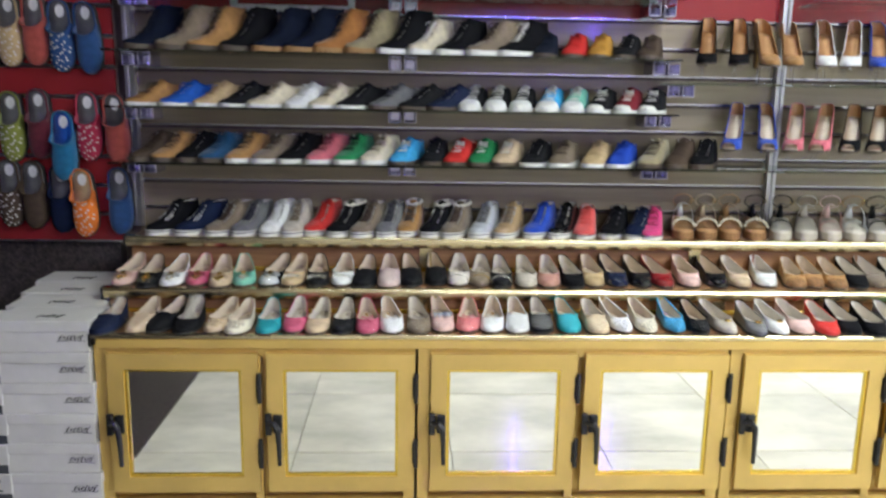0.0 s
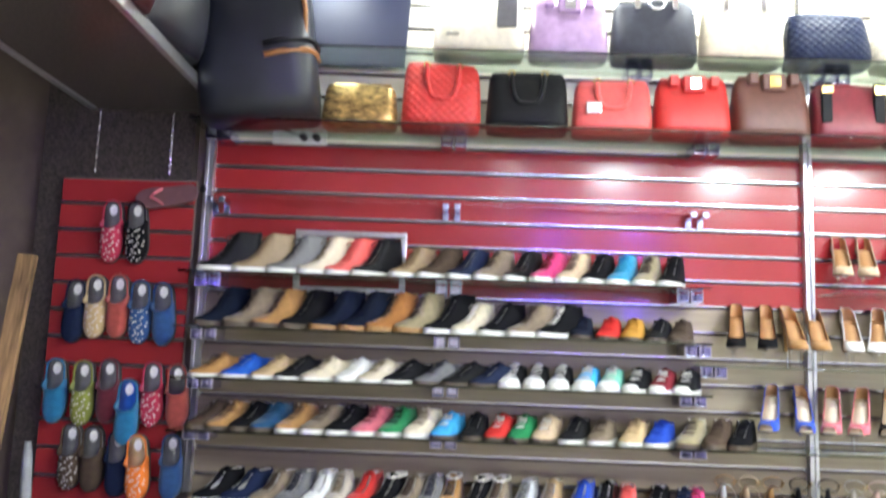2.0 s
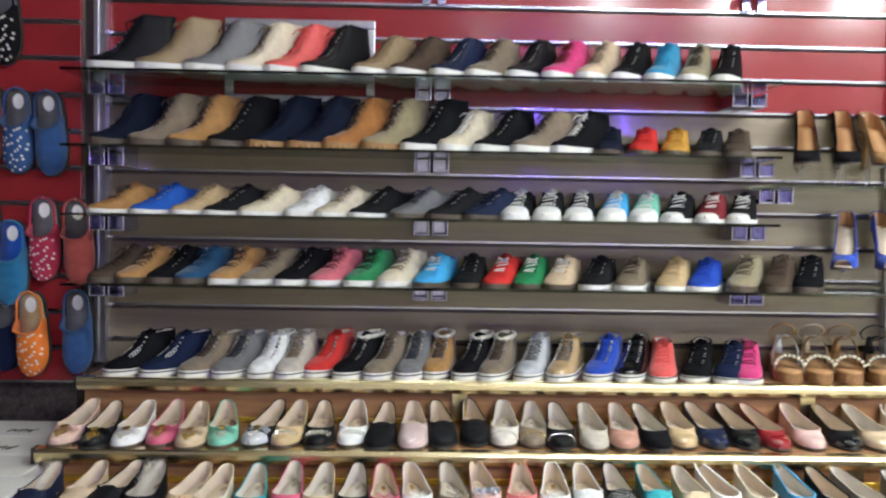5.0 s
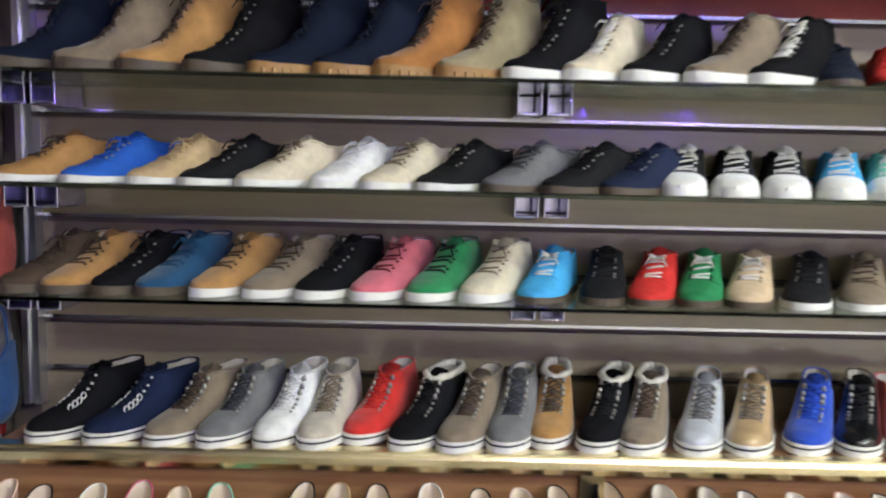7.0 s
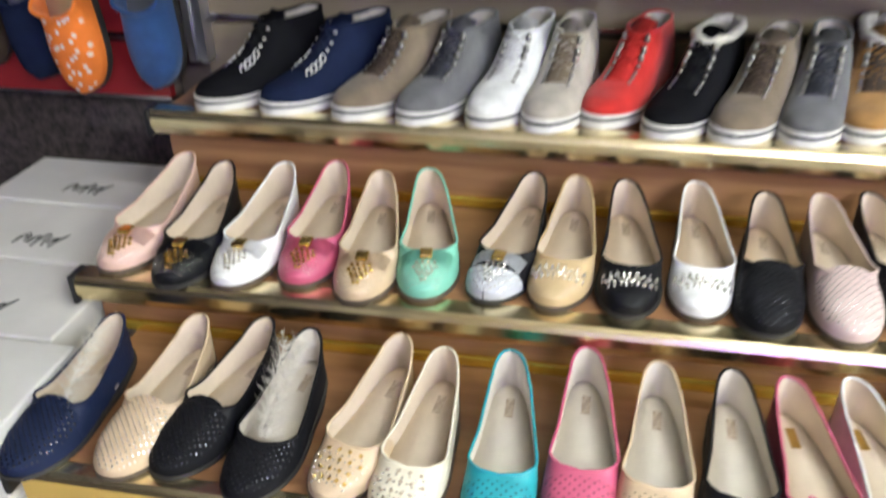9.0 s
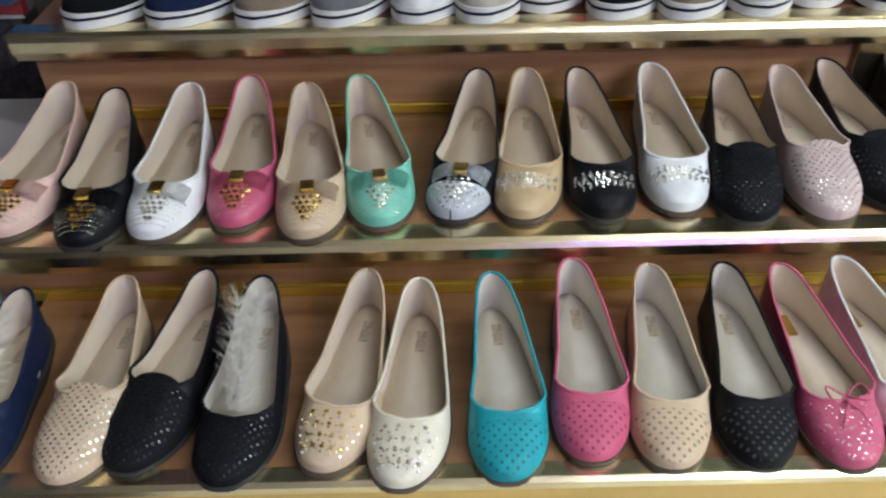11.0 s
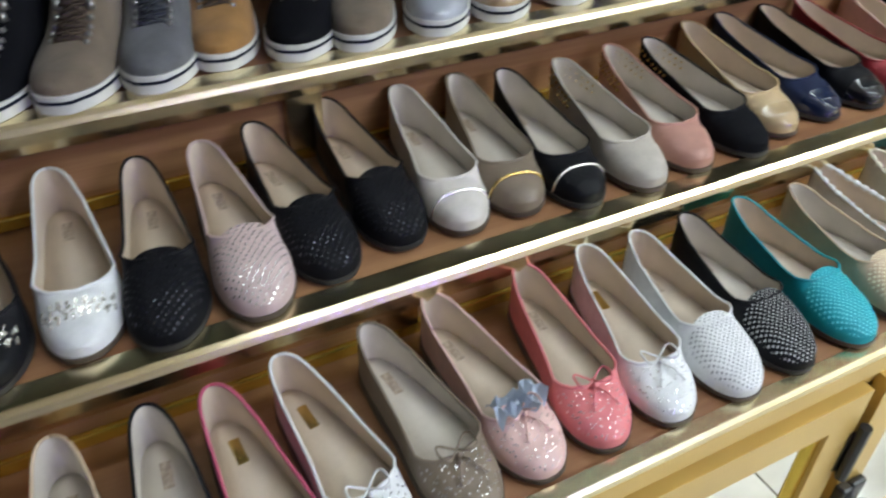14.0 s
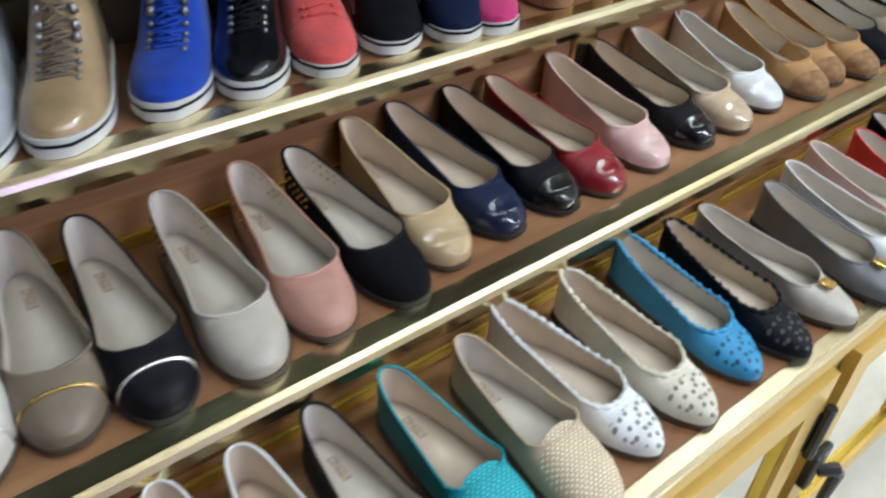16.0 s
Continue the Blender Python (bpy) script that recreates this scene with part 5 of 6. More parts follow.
FLATS_LOWER = [
    (-0.804, 2.415, 4.1, "navy slip"), (-0.704, 2.432, 4.0, "beige slip"), (-0.652, 2.444, 12.6, "black slip"), (-0.560, 2.426, 4.0, "black feather"),
    (-0.474, 2.438, 9.8, "beige gem"), (-0.404, 2.420, 5.5, "ivory gem"), (-0.306, 2.425, -1.0, "teal perf"), (-0.229, 2.444, 1.3, "pink perf"),
    (-0.160, 2.434, 4.1, "beige perf"), (-0.080, 2.433, 3.3, "black perf"), (0.003, 2.430, -3.7, "pink tie"), (0.083, 2.440, -7.5, "white tie"),
    (0.166, 2.442, -5.9, "taupe tie"), (0.241, 2.455, -5.8, "blush tie"), (0.309, 2.455, 6.1, "salmon tie"), (0.385, 2.451, 6.9, "white tie"),
    (0.469, 2.445, 2.6, "white slipperf"), (0.547, 2.447, 1.2, "black slipperf"), (0.638, 2.444, -1.7, "teal slipperf"), (0.727, 2.436, -2.4, "beige slipperf"),
    (0.815, 2.456, -8.8, "white lace"), (0.888, 2.447, -2.1, "ivory lace"), (0.977, 2.455, 2.0, "sky_d lace"), (1.053, 2.441, 0.9, "black lace"),
    (1.148, 2.438, -8.9, "stone gold"), (1.230, 2.420, 2.0, "grey gold"), (1.307, 2.432, 0.0, "white gold"), (1.390, 2.444, -2.0, "blush plain"),
    (1.460, 2.426, 5.0, "red plain"), (1.540, 2.438, 3.0, "black plain"), (1.618, 2.420, 4.0, "black plain"), (1.690, 2.432, 8.0, "grey plain"),
    (1.770, 2.444, 8.0, "mint plain"), (1.850, 2.426, 8.0, "black plain"), (1.930, 2.438, 8.0, "taupe plain"),
]
HEELS_A = [
    (1.197, 21, "black"), (1.321, 19, "black"), (1.454, 4, "tan"), (1.536, 10, "tan"),
    (1.655, 16, "white"), (1.731, 30, "white"), (1.854, 20, "royal"), (1.929, 27, "royal"),
    (2.003, 29, "white"),
]
HEELS_B = [
    (1.301, 29, "royal_peep"), (1.453, 16, "royal_peep"), (1.536, 29, "rose_peep"), (1.633, 35, "rose_peep"),
    (1.751, 32, "black_peep"), (1.853, 33, "black_peep"), (1.970, 34, "beige_peep"),
]

for x, yaw, code in TOP_SHELF:
    laced_shoe(x, 2.955, SHELVES["top"], lerp(((-0.87, 74), (-0.6, 60), (-0.37, 46), (-0.1, 43), (0.4, 37), (0.95, 28)), x), code if "_" in code else code + "_w", "tall" if x < -0.15 else "ankle", "row five", "glass shelf")
for x, yaw, code in SHELF_4:
    laced_shoe(x, 2.955, SHELVES["four"], yaw + (12 if x < 0.5 else 0), code, "tall" if x < 0.1 else "ankle" if x < 0.5 else "low", "row four", "glass shelf")
for x, yaw, code in SHELF_3:
    laced_shoe(x, 2.955, SHELVES["three"], yaw + (18 if x < 0.3 else 14), code, "low", "row three", "glass shelf")
for x, yaw, code in SHELF_2:
    laced_shoe(x, 2.955, SHELVES["two"], yaw + (12 if x < 0.05 else 13), code, "mid" if x < 0.05 or x > 0.9 else "low", "row two", "glass shelf")
for x, y, yaw, code in BOOTS:
    laced_shoe(x, y, 0.853, yaw + (9 if x < 0.1 else 3), code, "boot" if x < 0.7 else "mid", "boots", "wooden step")
for x, yaw, code in SANDALS + [(1.81, 22, "white"), (1.905, 22, "black"), (2.0, 22, "tan_t")]:
    sandal(x, 2.958, 0.853, yaw, code, "sandals")
for x, y, yaw, code in FLATS_UPPER:
    flat_shoe(x, y, 0.728, yaw, *code.split(), "upper flats", 1.075)
for x, y, yaw, code in FLATS_LOWER:
    flat_shoe(x, y, 0.643, yaw, *code.split(), "lower flats", 0.985)
for x, yaw, code in HEELS_A:
    pump(x, 3.0, 1.425, yaw, code, "pumps")
for x, yaw, code in HEELS_B:
    pump(x, 2.98, SHELVES["two"], yaw, code, "peep-toe pumps")
for x, yaw, code in ((1.63, 18, "beige"), (1.73, 18, "beige"), (1.88, 18, "black_peep")):
    pump(x, 3.02, 1.72, yaw, code, "upper pumps")
rail = thing("display_rail", pose(1.6, 2.99, 1.71), "clear acrylic display rail for pumps on the wall", "rail")
part("rail", box(0, 0.9, 0, 0.2, 0.0, 0.0095, 0.002), ACRYLIC, rail)
for x, z, hue, fin, roll in ((-1.268, 1.745, "cerise", "dots", 0), (-1.163, 1.745, "black", "dots", 2), (-1.395, 1.42, "navy", "suede", -3), (-1.305, 1.44, "sand", "dots", 0),
                             (-1.215, 1.445, "brick", "suede", 0), (-1.125, 1.425, "dusk", "dots", 0), (-1.025, 1.42, "dusk", "suede", 3), (-1.435, 1.105, "lagoon", "suede", 0),
                             (-1.325, 1.1, "olive", "dots", 0), (-1.225, 1.11, "maroon", "suede", 0), (-1.05, 1.105, "cerise", "dots", 0), (-0.945, 1.1, "brick", "suede", 2),
                             (-1.35, 0.855, "brown", "dots", 0), (-1.265, 0.85, "brown", "suede", 0), (-1.165, 0.835, "navy", "suede", 0), (-0.952, 0.83, "dusk", "suede", 0)):
    slipper(x, z, hue, fin, roll)
slipper(-1.137, 1.035, "lagoon", "suede", -2, "blue", 3.085)
slipper(-1.07, 0.825, "orange", "dots", 2, "sand", 3.085)
flip = thing("flip_flop", pose(-1.18, 3.1, 2.0, 80, 0, 0) @ pose(0, 0, 0, 0, 0, -80), "dusky pink rubber flip-flop hung above the slippers", "slipper", "hung slippers")
part("sole", SLIP.slab(0, 0.014, 0), hide("mauve", "leather"), flip)
part("thong", tube([(-0.035, 0.11, 0.012), (-0.012, 0.08, 0.03), (0, 0.06, 0.014), (0.012, 0.08, 0.03), (0.035, 0.11, 0.012)], 0.005, 6), hide("rose", "leather"), flip)


# ---- bags ----
def bag_body(w, h, d, top=0.35, narrow=0.92, puff=0.012, seed=0):
    rr = random.Random(seed)
    rings = []
    for i in range(11):
        t = i / 10
        k = math.sin(min(1.0, t * 6) * math.pi / 2) * 0.04 + 0.96
        hw = w / 2 * (k * (1 - (1 - narrow) * t)) * (1 if t < 0.97 else 0.97)
        hd = d / 2 * (1 - (1 - top) * t ** 1.2) * k
        ring = []
        for j in range(28):
            a = math.tau * j / 28
            c, s = math.cos(a), math.sin(a)
            x = hw * math.copysign(abs(c) ** 0.35, c)
            y = hd * math.copysign(abs(s) ** 0.55, s)
            y *= 1 + puff / d * math.sin(t * math.pi) * 2
            x *= 1 - 0.03 * max(0.0, (t - 0.75) / 0.25) ** 2
            z = h * t - 0.06 * h * t ** 3 * min(1.0, abs(2 * x / w)) ** 5 + 0.008 * math.cos(x / w * 5 + seed) * t + rr.uniform(-0.0012, 0.0012)
            ring.append((x, y, max(0.0, z)))
        rings.append(ring)
    return add_loft(bmesh.new(), rings)


QUILT = {}


def quilted(hue):
    if hue not in QUILT:
        m = hide(hue, "leather").copy()
        nt = m.node_tree
        tc, mp, ch = nt.nodes.new("ShaderNodeTexCoord"), nt.nodes.new("ShaderNodeMapping"), nt.nodes.new("ShaderNodeTexVoronoi")
        mp.inputs["Rotation"].default_value = (0, radians(45), 0)
        ch.inputs["Scale"].default_value = 42
        ch.inputs["Randomness"].default_value = 0
        nt.links.new(tc.outputs["Object"], mp.inputs[0])
        nt.links.new(mp.outputs[0], ch.inputs["Vector"])
        bp = nt.nodes.new("ShaderNodeBump")
        bp.invert = True
        bp.inputs["Strength"].default_value = 0.9
        bp.inputs["Distance"].default_value = 0.006
        nt.links.new(ch.outputs["Distance"], bp.inputs["Height"])
        nt.links.new(bp.outputs[0], nt.nodes["Principled BSDF"].inputs["Normal"])
        QUILT[hue] = m
    return QUILT[hue]


def handbag(x0, x1, y, z, h, hue, label, style="loop", mat=None, d=0.15, seed=0, rings=GOLD):
    w = x1 - x0
    b = thing("handbag", pose((x0 + x1) / 2, y, z + 0.0005, 0, 0, random.Random(seed).uniform(-4, 4)), label, "bag", "handbags")
    m = mat or hide(hue, "leather")
    part("body", bag_body(w, h, d, seed=seed), m, b, smooth=True)
    f = -d * 0.28
    part("top_zip", tube([(-w * 0.4, 0, h + 0.002), (0, 0, h + 0.006), (w * 0.4, 0, h + 0.002)], 0.005, 6), m, b)
    if style == "loop":
        pts = [(0.065 * math.copysign(abs(math.cos(a)) ** 0.55, math.cos(a)), f - 0.012 - 0.012 * math.sin(a), h * 0.92 - 0.13 * math.sin(a) * h / 0.25) for a in [math.pi * k / 14 for k in range(15)]]
        part("handle", tube(pts, 0.0105, 8), m, b, smooth=True)
        for sx in (-0.065, 0.065):
            part("ring", tube([(sx + 0.012 * math.cos(a), f - 0.016, h * 0.94 + 0.012 * math.sin(a)) for a in [k * math.tau / 12 for k in range(12)]], 0.003, 6, True), rings, b, "metal ring")
    elif style == "clasp":
        part("flap", box(-0.045, 0.045, f - 0.022, f + 0.03, h * 0.72, h * 1.0, 0.006), m, b)
        part("clasp", add_box(box(-0.022, 0.022, f - 0.03, f - 0.0225, h * 0.76, h * 0.95, 0.003), -0.012, 0.012, f - 0.035, f - 0.0302, h * 0.8, h * 0.9, 0.002), rings, b, "polished metal turn clasp")
        for sx in (-0.08, 0.08):
            part("strap_tab", box(sx - 0.018, sx + 0.018, f - 0.02, f + 0.02, h * 0.82, h * 1.01, 0.005), m, b)
    elif style == "straps":
        for sx in (-0.1, 0.1):
            st = part("strap", box(sx - 0.02, sx + 0.02, f - 0.03, f - 0.012, h * 0.25, h * 0.99, 0.004), hide("black", "leather"), b, "dark strap")
            part("plate", box(sx - 0.022, sx + 0.022, f - 0.036, f - 0.0302, h * 0.78, h * 0.92, 0.002), rings, st, "gold plate")
    elif style == "buckle":
        part("buckle", tube([(0.03 * math.cos(a), f - 0.03, h * 0.87 + 0.02 * math.sin(a)) for a in [k * math.tau / 16 for k in range(16)]], 0.007, 6, True), rings, b, "oval silver buckle", True)
        for sx in (-0.075, 0.075):
            part("strap_tab", box(sx - 0.011, sx + 0.011, f - 0.026, f + 0.03, h * 0.8, h * 1.03, 0.005), CHROME, b)
    if style == "tagged":
        for sx in (-0.1, 0.08):
            part("strap_tab", box(sx - 0.012, sx + 0.012, f - 0.03, f + 0.02, h * 0.86, h * 1.07, 0.006), CHROME, b)
        part("hang_tag", box(0.07, 0.15, f - 0.045, f - 0.035, h * 0.35, h * 0.85, 0.004), hide("grey", "leather"), b, "grey leather hang tag")
        part("plate", box(-0.13, -0.08, f - 0.052, f - 0.04, h * 0.2, h * 0.25, 0.002), CHROME, b)
    if style == "loop" and hue == "coral":
        part("plate", box(-0.11, -0.05, f - 0.05, f - 0.035, h * 0.28, h * 0.5, 0.003), CHROME, b, "square metal plate")
    return b


BAG_DARK = material("soft_dark_leather", (0.012, 0.014, 0.022), 0.42, bump=0.6, bump_scale=14, vary=0.3, vary_scale=8)
BAG_MAROON = material("soft_maroon_leather", (0.05, 0.012, 0.016), 0.45, bump=0.6, bump_scale=14, vary=0.3, vary_scale=8)
LOW, HIGH = 2.3155, 2.6255
BRONZE_FOIL = material("bronze_foil_print", (0.62, 0.4, 0.15), 0.32, metal=0.75, vary=0.9, vary_scale=26, stretch=(1, 1, 2.2), tint=(0.035, 0.022, 0.014), bump=0.8, bump_scale=40)
handbag(-0.43, -0.125, 3.02, LOW, 0.17, "bronze", "metallic bronze patterned handbag on the glass shelf", "plain", BRONZE_FOIL, seed=1)
handbag(-0.115, 0.207, 3.02, LOW, 0.26, "red", "red quilted leather handbag with a looped handle", "loop", quilted("red"), seed=2)
handbag(0.222, 0.553, 3.02, LOW, 0.235, "black", "black leather handbag with gold handle rings", "loop", seed=3)
handbag(0.566, 0.882, 3.02, LOW, 0.21, "coral", "orange-red leather handbag with a metal plate", "loop", seed=4)
handbag(0.888, 1.188, 3.02, LOW, 0.23, "red", "red leather handbag with a steel clasp", "clasp", seed=5, rings=CHROME)
handbag(1.195, 1.498, 3.02, LOW, 0.25, "rust", "brown leather handbag with a gold clasp", "clasp", hide("chestnut", "leather"), seed=6)
handbag(1.506, 1.795, 3.02, LOW, 0.22, "wine", "maroon handbag with two dark straps and gold plates", "straps", seed=7)
handbag(1.802, 2.12, 3.02, LOW, 0.24, "taupe", "taupe leather handbag with a clasp", "clasp", seed=8, rings=CHROME)
handbag(0.0, 0.375, 3.04, HIGH, 0.28, "ivory", "large cream handbag with a grey hang tag", "tagged", seed=9)
handbag(0.386, 0.71, 3.04, HIGH, 0.25, "lilac", "glossy lilac crocodile-print handbag", "clasp", hide("lilac", "patent"), seed=10, rings=CHROME)
handbag(0.72, 1.068, 3.04, HIGH, 0.25, "navy", "dark navy handbag with a silver buckle", "buckle", hide("charcoal", "leather"), seed=11, rings=CHROME)
handbag(1.08, 1.41, 3.04, HIGH, 0.25, "cream", "cream handbag with an oval silver buckle", "buckle", seed=12, rings=CHROME)
handbag(1.42, 1.755, 3.04, HIGH, 0.215, "navy", "navy quilted glossy handbag", "plain", quilted("navy"), seed=13)
handbag(1.77, 2.08, 3.04, HIGH, 0.25, "ivory", "cream quilted handbag with a dark base", "buckle", quilted("ivory"), seed=14, rings=CHROME)

big = thing("travel_bag", pose(-0.655, 2.97, LOW, 4, -6, 6), "large slouching dark leather travel bag with orange bands", "bag", "handbags")
part("body", bag_body(0.47, 0.66, 0.36, 0.62, 0.9, puff=0.055, seed=20), BAG_DARK, big, smooth=True)
for zz, hue in ((0.2, "rust"), (0.24, "black")):
    part("band", tube([(0.04, -0.204, zz + 0.0), (0.1, -0.2, zz + 0.012), (0.2, -0.178, zz + 0.022), (0.226, -0.1, zz + 0.03), (0.23, 0.02, zz + 0.035)], 0.012, 6), hide(hue, "leather"), big, "%s leather band" % hue, True)
part("side_strap", tube([(0.19, -0.15, 0.24), (0.2, -0.16, 0.38), (0.18, -0.15, 0.55), (0.15, -0.12, 0.64)], 0.01, 6), hide("rust", "leather"), big)

board = thing("panel_board", pose(-0.36, 3.16, HIGH, -4, 0, 0), "navy blue board leaning against the pale slats", "board")
bm = bmesh.new()
q = [(-0.24, 0, 0), (0.24, 0, 0), (0.255, 0, 0.33), (-0.25, 0, 0.4)]
a = [bm.verts.new((x, 0, z)) for x, _, z in q]
c = [bm.verts.new((x, 0.008, z)) for x, _, z in q]
bm.faces.new(a)
bm.faces.new(c[::-1])
for i in range(4):
    j = (i + 1) % 4
    bm.faces.new((a[j], a[i], c[i], c[j]))
part("sheet", bm, BOARD_BLUE, board)

sock = thing("wall_socket", pose(-0.55, WALL_Y - 0.0045, 2.32), "white double wall socket with two black plugs", "socket")
part("plate", box(-0.115, 0.115, -0.012, 0, -0.04, 0.045, 0.004), PLASTIC_WHITE, sock)
for sx in (0.02, 0.075):
    part("plug", tube([(sx, -0.012, -0.012), (sx, -0.05, -0.014)], 0.016, 10), RUBBER_DARK, sock)
part("cable", tube([(0.02, -0.045, -0.012), (-0.02, -0.06, 0.0), (-0.05, -0.05, 0.012), (-0.09, -0.03, 0.03)], 0.004, 6), RUBBER_DARK, sock, "black cable")

# ---- the dark corner by the column ----
side = thing("side_shelf", pose(0, 0, 0), "dark overhead side shelf with an aluminium edge", "shelf")
part("slab", box(-1.40, -0.885, 0.5, 3.155, 2.40, 2.43), GRANITE, side)
part("edge", box(-0.884, -0.86, 0.5, 3.15, 2.392, 2.436, 0.003), ALU, side)
part("edge", box(-1.43, -1.401, 0.5, 3.15, 2.392, 2.436, 0.003), ALU, side)
for y in (0.6, 1.4, 2.5):
    part("hanger", box(-1.39, -1.37, y, y + 0.02, 2.43, CEIL), ALU, side)
for i, (y, hue) in enumerate(((1.68, "black"), (2.12, "wine"), (2.56, "black"))):
    g = thing("travel_bag", pose(-1.04, y, 2.4365, 0, 0, 86 - 5 * i), "dark leather bag slouching over the side shelf edge", "bag", "side shelf bags")
    part("body", bag_body(0.42, 0.52, 0.42, 0.7, 0.95, puff=0.05, seed=30 + i), BAG_DARK if hue == "black" else BAG_MAROON, g, smooth=True)
    part("strap", tube([(-0.1, -0.2, 0.4), (-0.09, -0.23, 0.3), (0.0, -0.24, 0.2), (0.09, -0.23, 0.3), (0.1, -0.2, 0.4)], 0.011, 8), BAG_MAROON if i != 1 else BAG_DARK, g, smooth=True)
for x in (-1.385, -1.075):
    ch = thing("hook_chain", pose(x, 3.15, 2.12), "thin metal chain hanging on the granite column", "chain", "chains")
    bm = bmesh.new()
    for k in range(9):
        add_tube(bm, [(0.004 * math.cos(a) * (k % 2), 0.004 * math.cos(a) * ((k + 1) % 2) - 0.004, 0.03 * k + 0.014 + 0.012 * math.sin(a)) for a in [n * math.tau / 8 for n in range(8)]], 0.0016, 4, True)
    part("chain", bm, CHROME, ch)

plank = thing("wood_plank", pose(0, 0, 0), "rough brown wooden plank leaning in the dark corner", "plank")
plank.matrix_basis = pose(-1.5, 2.62, 0.0, -5, 3, 6)
part("board", box(-0.033, 0.033, -0.012, 0.012, 0, 1.74, 0.003), RAWWOOD, plank)
roll = thing("plastic_sheet", pose(-1.385, 2.86, 0.0, 0, 0, 0), "white rolled plastic sheet standing in the corner", "sheet")
part("roll", tube([(0.02, 0, 0), (0.016, 0, 0.4), (0.004, 0, 0.75), (-0.012, 0.004, 1.0), (-0.018, 0.01, 1.06)], [0.022, 0.023, 0.021, 0.018, 0.011], 14), SHEETING, roll, smooth=True)


# ---- shoe boxes ----
box_meshes = {}


def shoe_box(x, y, z, w, d, h, turn, marks):
    t = thing("shoe_box", pose(x, y, z, 0, 0, turn), "white cardboard shoe box with a black script mark", "box", "stacked shoe boxes")
    key = (round(w, 3), round(d, 3))
    if key not in box_meshes:
        tray = box(-w / 2 + 0.003, w / 2 - 0.003, -d / 2 + 0.003, d / 2 - 0.003, 0, h - 0.034, 0.002)
        lid = box(-w / 2, w / 2, -d / 2, d / 2, h - 0.036, h - 0.001, 0.003)
        mk, mt = bmesh.new(), bmesh.new()
        for k, (u, v, a) in enumerate(((0.0, 0.016, 0.3), (0.012, 0.01, -0.25), (0.021, 0.012, 0.3), (0.032, 0.02, 0.15), (0.043, 0.016, -0.2), (0.052, 0.01, 0.35), (0.061, 0.02, 0.3))):
            x0 = w / 2 - 0.085 + u
            add_tube(mk, [(x0 - v * a * 0.5, -d / 2 - 0.0006, h * 0.48 - v / 2), (x0, -d / 2 - 0.0008, h * 0.48), (x0 + v * a + 0.004, -d / 2 - 0.0006, h * 0.48 + v / 2)], [0.0012, 0.0023, 0.0012], 4)
            add_tube(mt, [(x0 - 0.08 - v * a * 0.5, -d * 0.18 - v, h - 0.0004), (x0 - 0.08, -d * 0.18, h - 0.0002), (x0 - 0.076 + v * a, -d * 0.18 + v, h - 0.0004)], [0.0012, 0.0023, 0.0012], 4)
        add_tube(mk, [(w / 2 - 0.095, -d / 2 - 0.0006, h * 0.36), (w / 2 - 0.05, -d / 2 - 0.0006, h * 0.39), (w / 2 - 0.012, -d / 2 - 0.0006, h * 0.36)], 0.0008, 4)
        box_meshes[key] = [mesh_of("tray", tray, False, CARD), mesh_of("lid", lid, False, CARD), mesh_of("mark", mk, False, INK), mesh_of("mark", mt, False, INK)]
    d4 = box_meshes[key]
    part("tray", d4[0], CARD, t)
    lid = part("lid", d4[1], CARD, t)
    tagged(part("mark", d4[2], INK, t, "black script mark"), kind="stuff")
    if marks:
        tagged(part("mark", d4[3], INK, lid, "black script mark"), kind="stuff")
    return t


rb = random.Random(11)
for i, top in enumerate((0.685, 0.685, 0.70, 0.71)):
    n = 7
    h = top / n
    for k in range(n):
        shoe_box(-0.968 - 0.036 * i + rb.uniform(-0.006, 0.006), 2.505 + 0.168 * i, k * 0.098, 0.285, 0.162, 0.098, rb.uniform(-1.2, 1.2), k == n - 1)


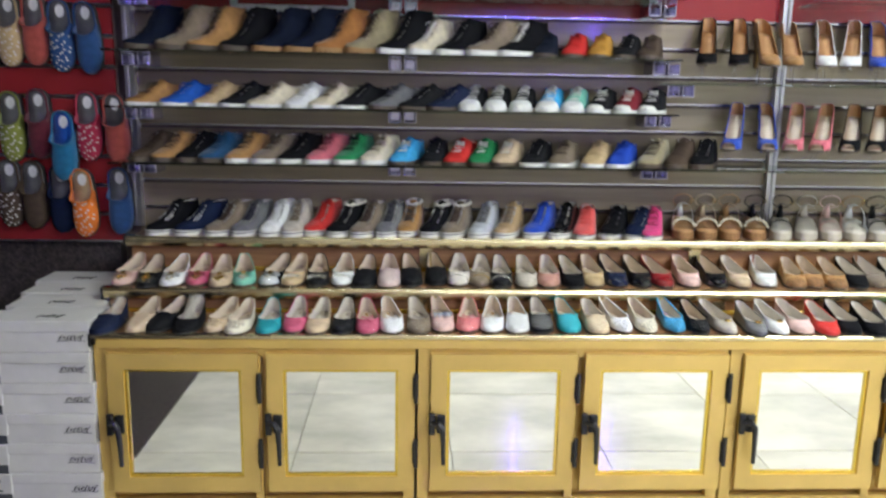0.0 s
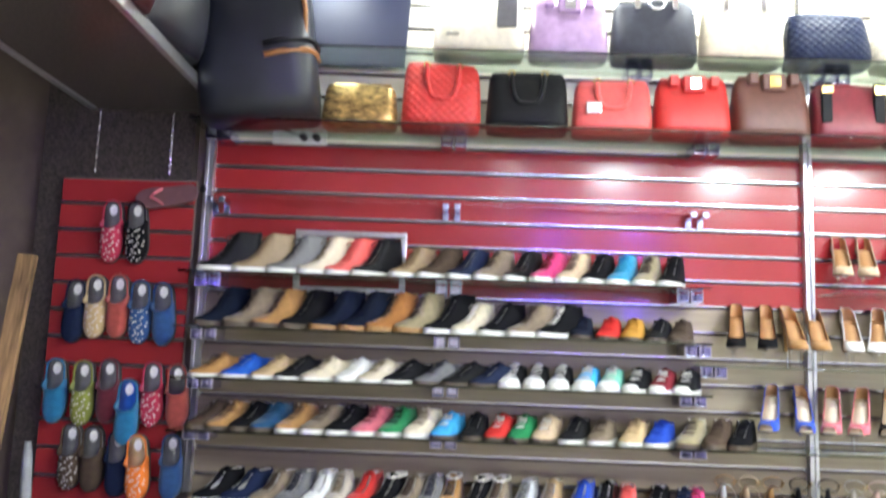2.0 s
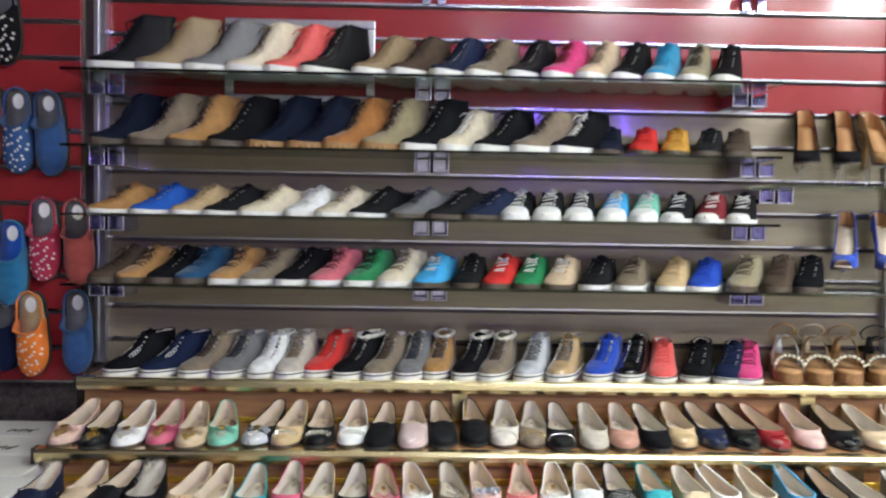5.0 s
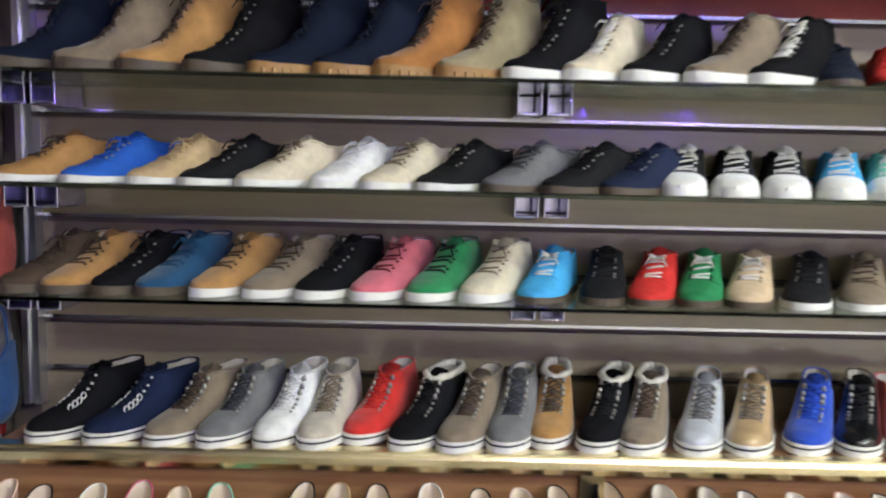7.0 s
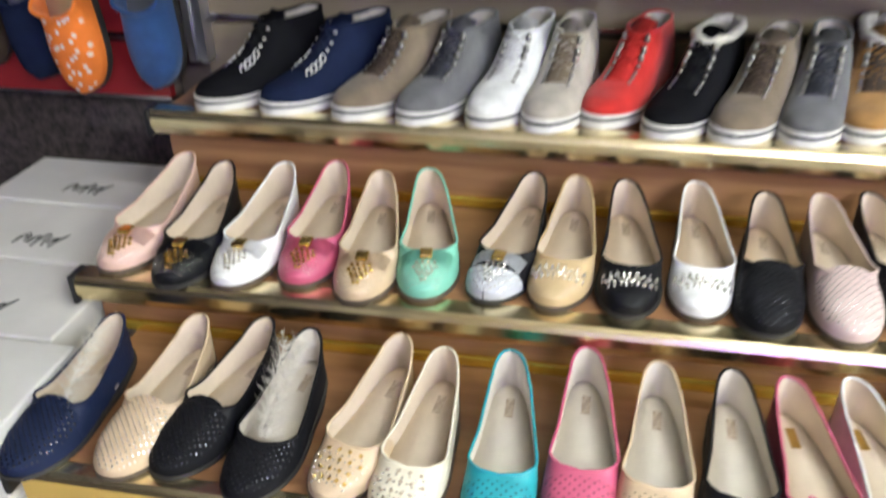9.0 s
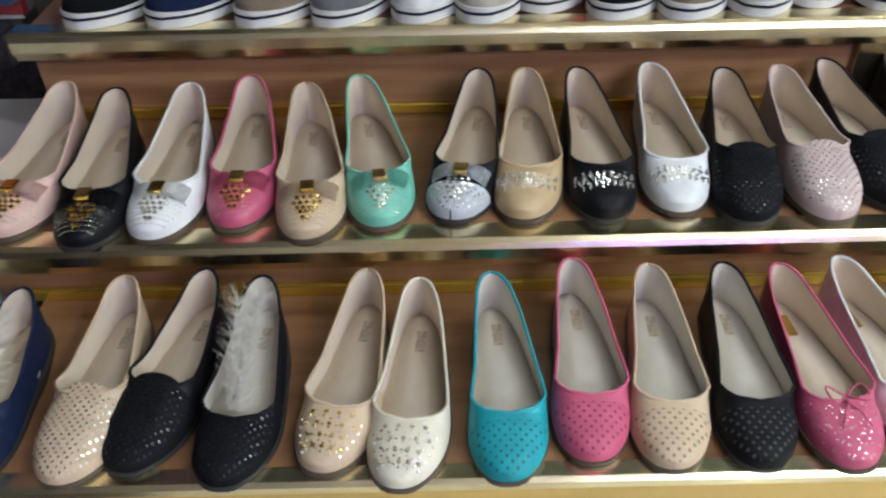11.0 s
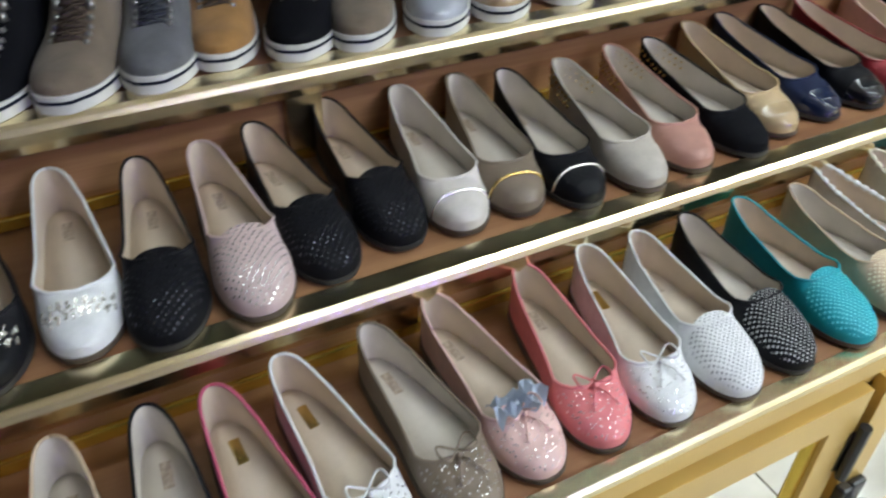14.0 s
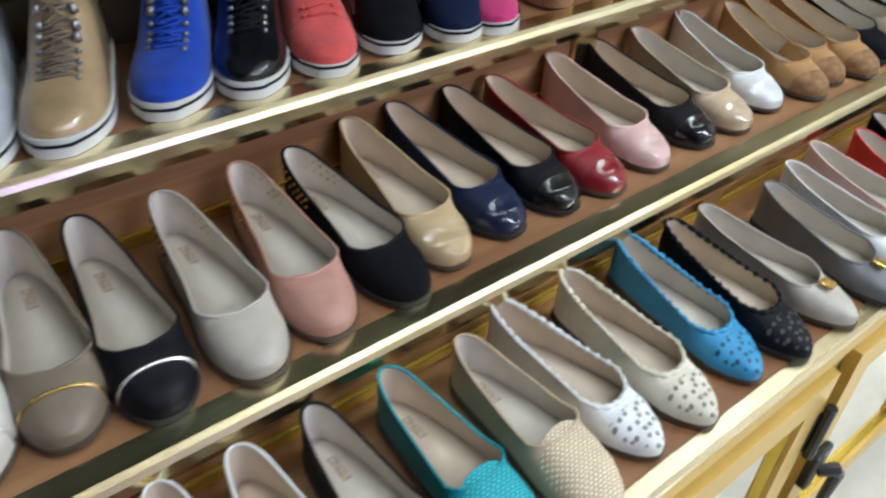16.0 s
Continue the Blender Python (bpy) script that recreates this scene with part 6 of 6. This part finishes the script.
def logo_box(x, y, z, turn):
    """A box with its tray's shadow coloured grey; its round swirl and name are plain shapes."""
    w, d, h = 0.285, 0.15, 0.097
    t = thing("shoe_box", pose(x, y, z, 0, 0, turn), "white shoe box, tray shadow coloured dark grey, round mark", "box", "boxes with round marks")
    if "logo" not in box_meshes:
        mk = bmesh.new()
        cx, fy = w / 2 - 0.045, -d / 2 - 0.0008
        add_tube(mk, [(cx + 0.015 * math.cos(a), fy, 0.066 + 0.013 * math.sin(a)) for a in [0.5 + k * 0.45 for k in range(11)]], [0.0008 + 0.0003 * min(k, 10 - k) for k in range(11)], 4)
        add_tube(mk, [(cx - 0.005, fy, 0.062), (cx + 0.004, fy, 0.072), (cx + 0.014, fy, 0.076)], [0.0008, 0.002, 0.0008], 4)
        add_box(mk, cx - 0.016, cx + 0.016, fy - 0.0004, fy + 0.0004, 0.04, 0.045)
        box_meshes["logo"] = [mesh_of("tray", box(-w / 2 + 0.004, w / 2 - 0.004, -d / 2 + 0.004, d / 2 - 0.004, 0, 0.03, 0.002), False, TRAY_SHADE),
                              mesh_of("lid", box(-w / 2, w / 2, -d / 2, d / 2, 0.03, h - 0.001, 0.003), False, CARD), mesh_of("mark", mk, False, INK)]
    d3 = box_meshes["logo"]
    part("tray", d3[0], TRAY_SHADE, t, "tray with its shadow coloured dark grey")
    part("lid", d3[1], CARD, t)
    tagged(part("mark", d3[2], INK, t, "round black swirl mark"), kind="stuff")


for k in range(7):
    logo_box(-1.238 + rb.uniform(-0.003, 0.003), 2.497, k * 0.097, rb.uniform(-0.6, 0.6))

# ---- floor tiles ----
tile_bm = box(-0.298, 0.298, -0.298, 0.298, -0.0055, 0.0, 0.0012)
tile_me = mesh_of("tile", tile_bm, False, MARBLE)
for i in range(9):
    for j in range(9):
        tx, ty = -0.6 + 0.3 + 0.6 * (i - 1) + 0.3, 2.2 - 0.6 * j
        if tx - 0.3 > X1 - 0.3 or ty < Y0 + 0.3:
            continue
        tl = part("tile", tile_me, MARBLE, floor)
        tl.location = (tx, ty, 0)
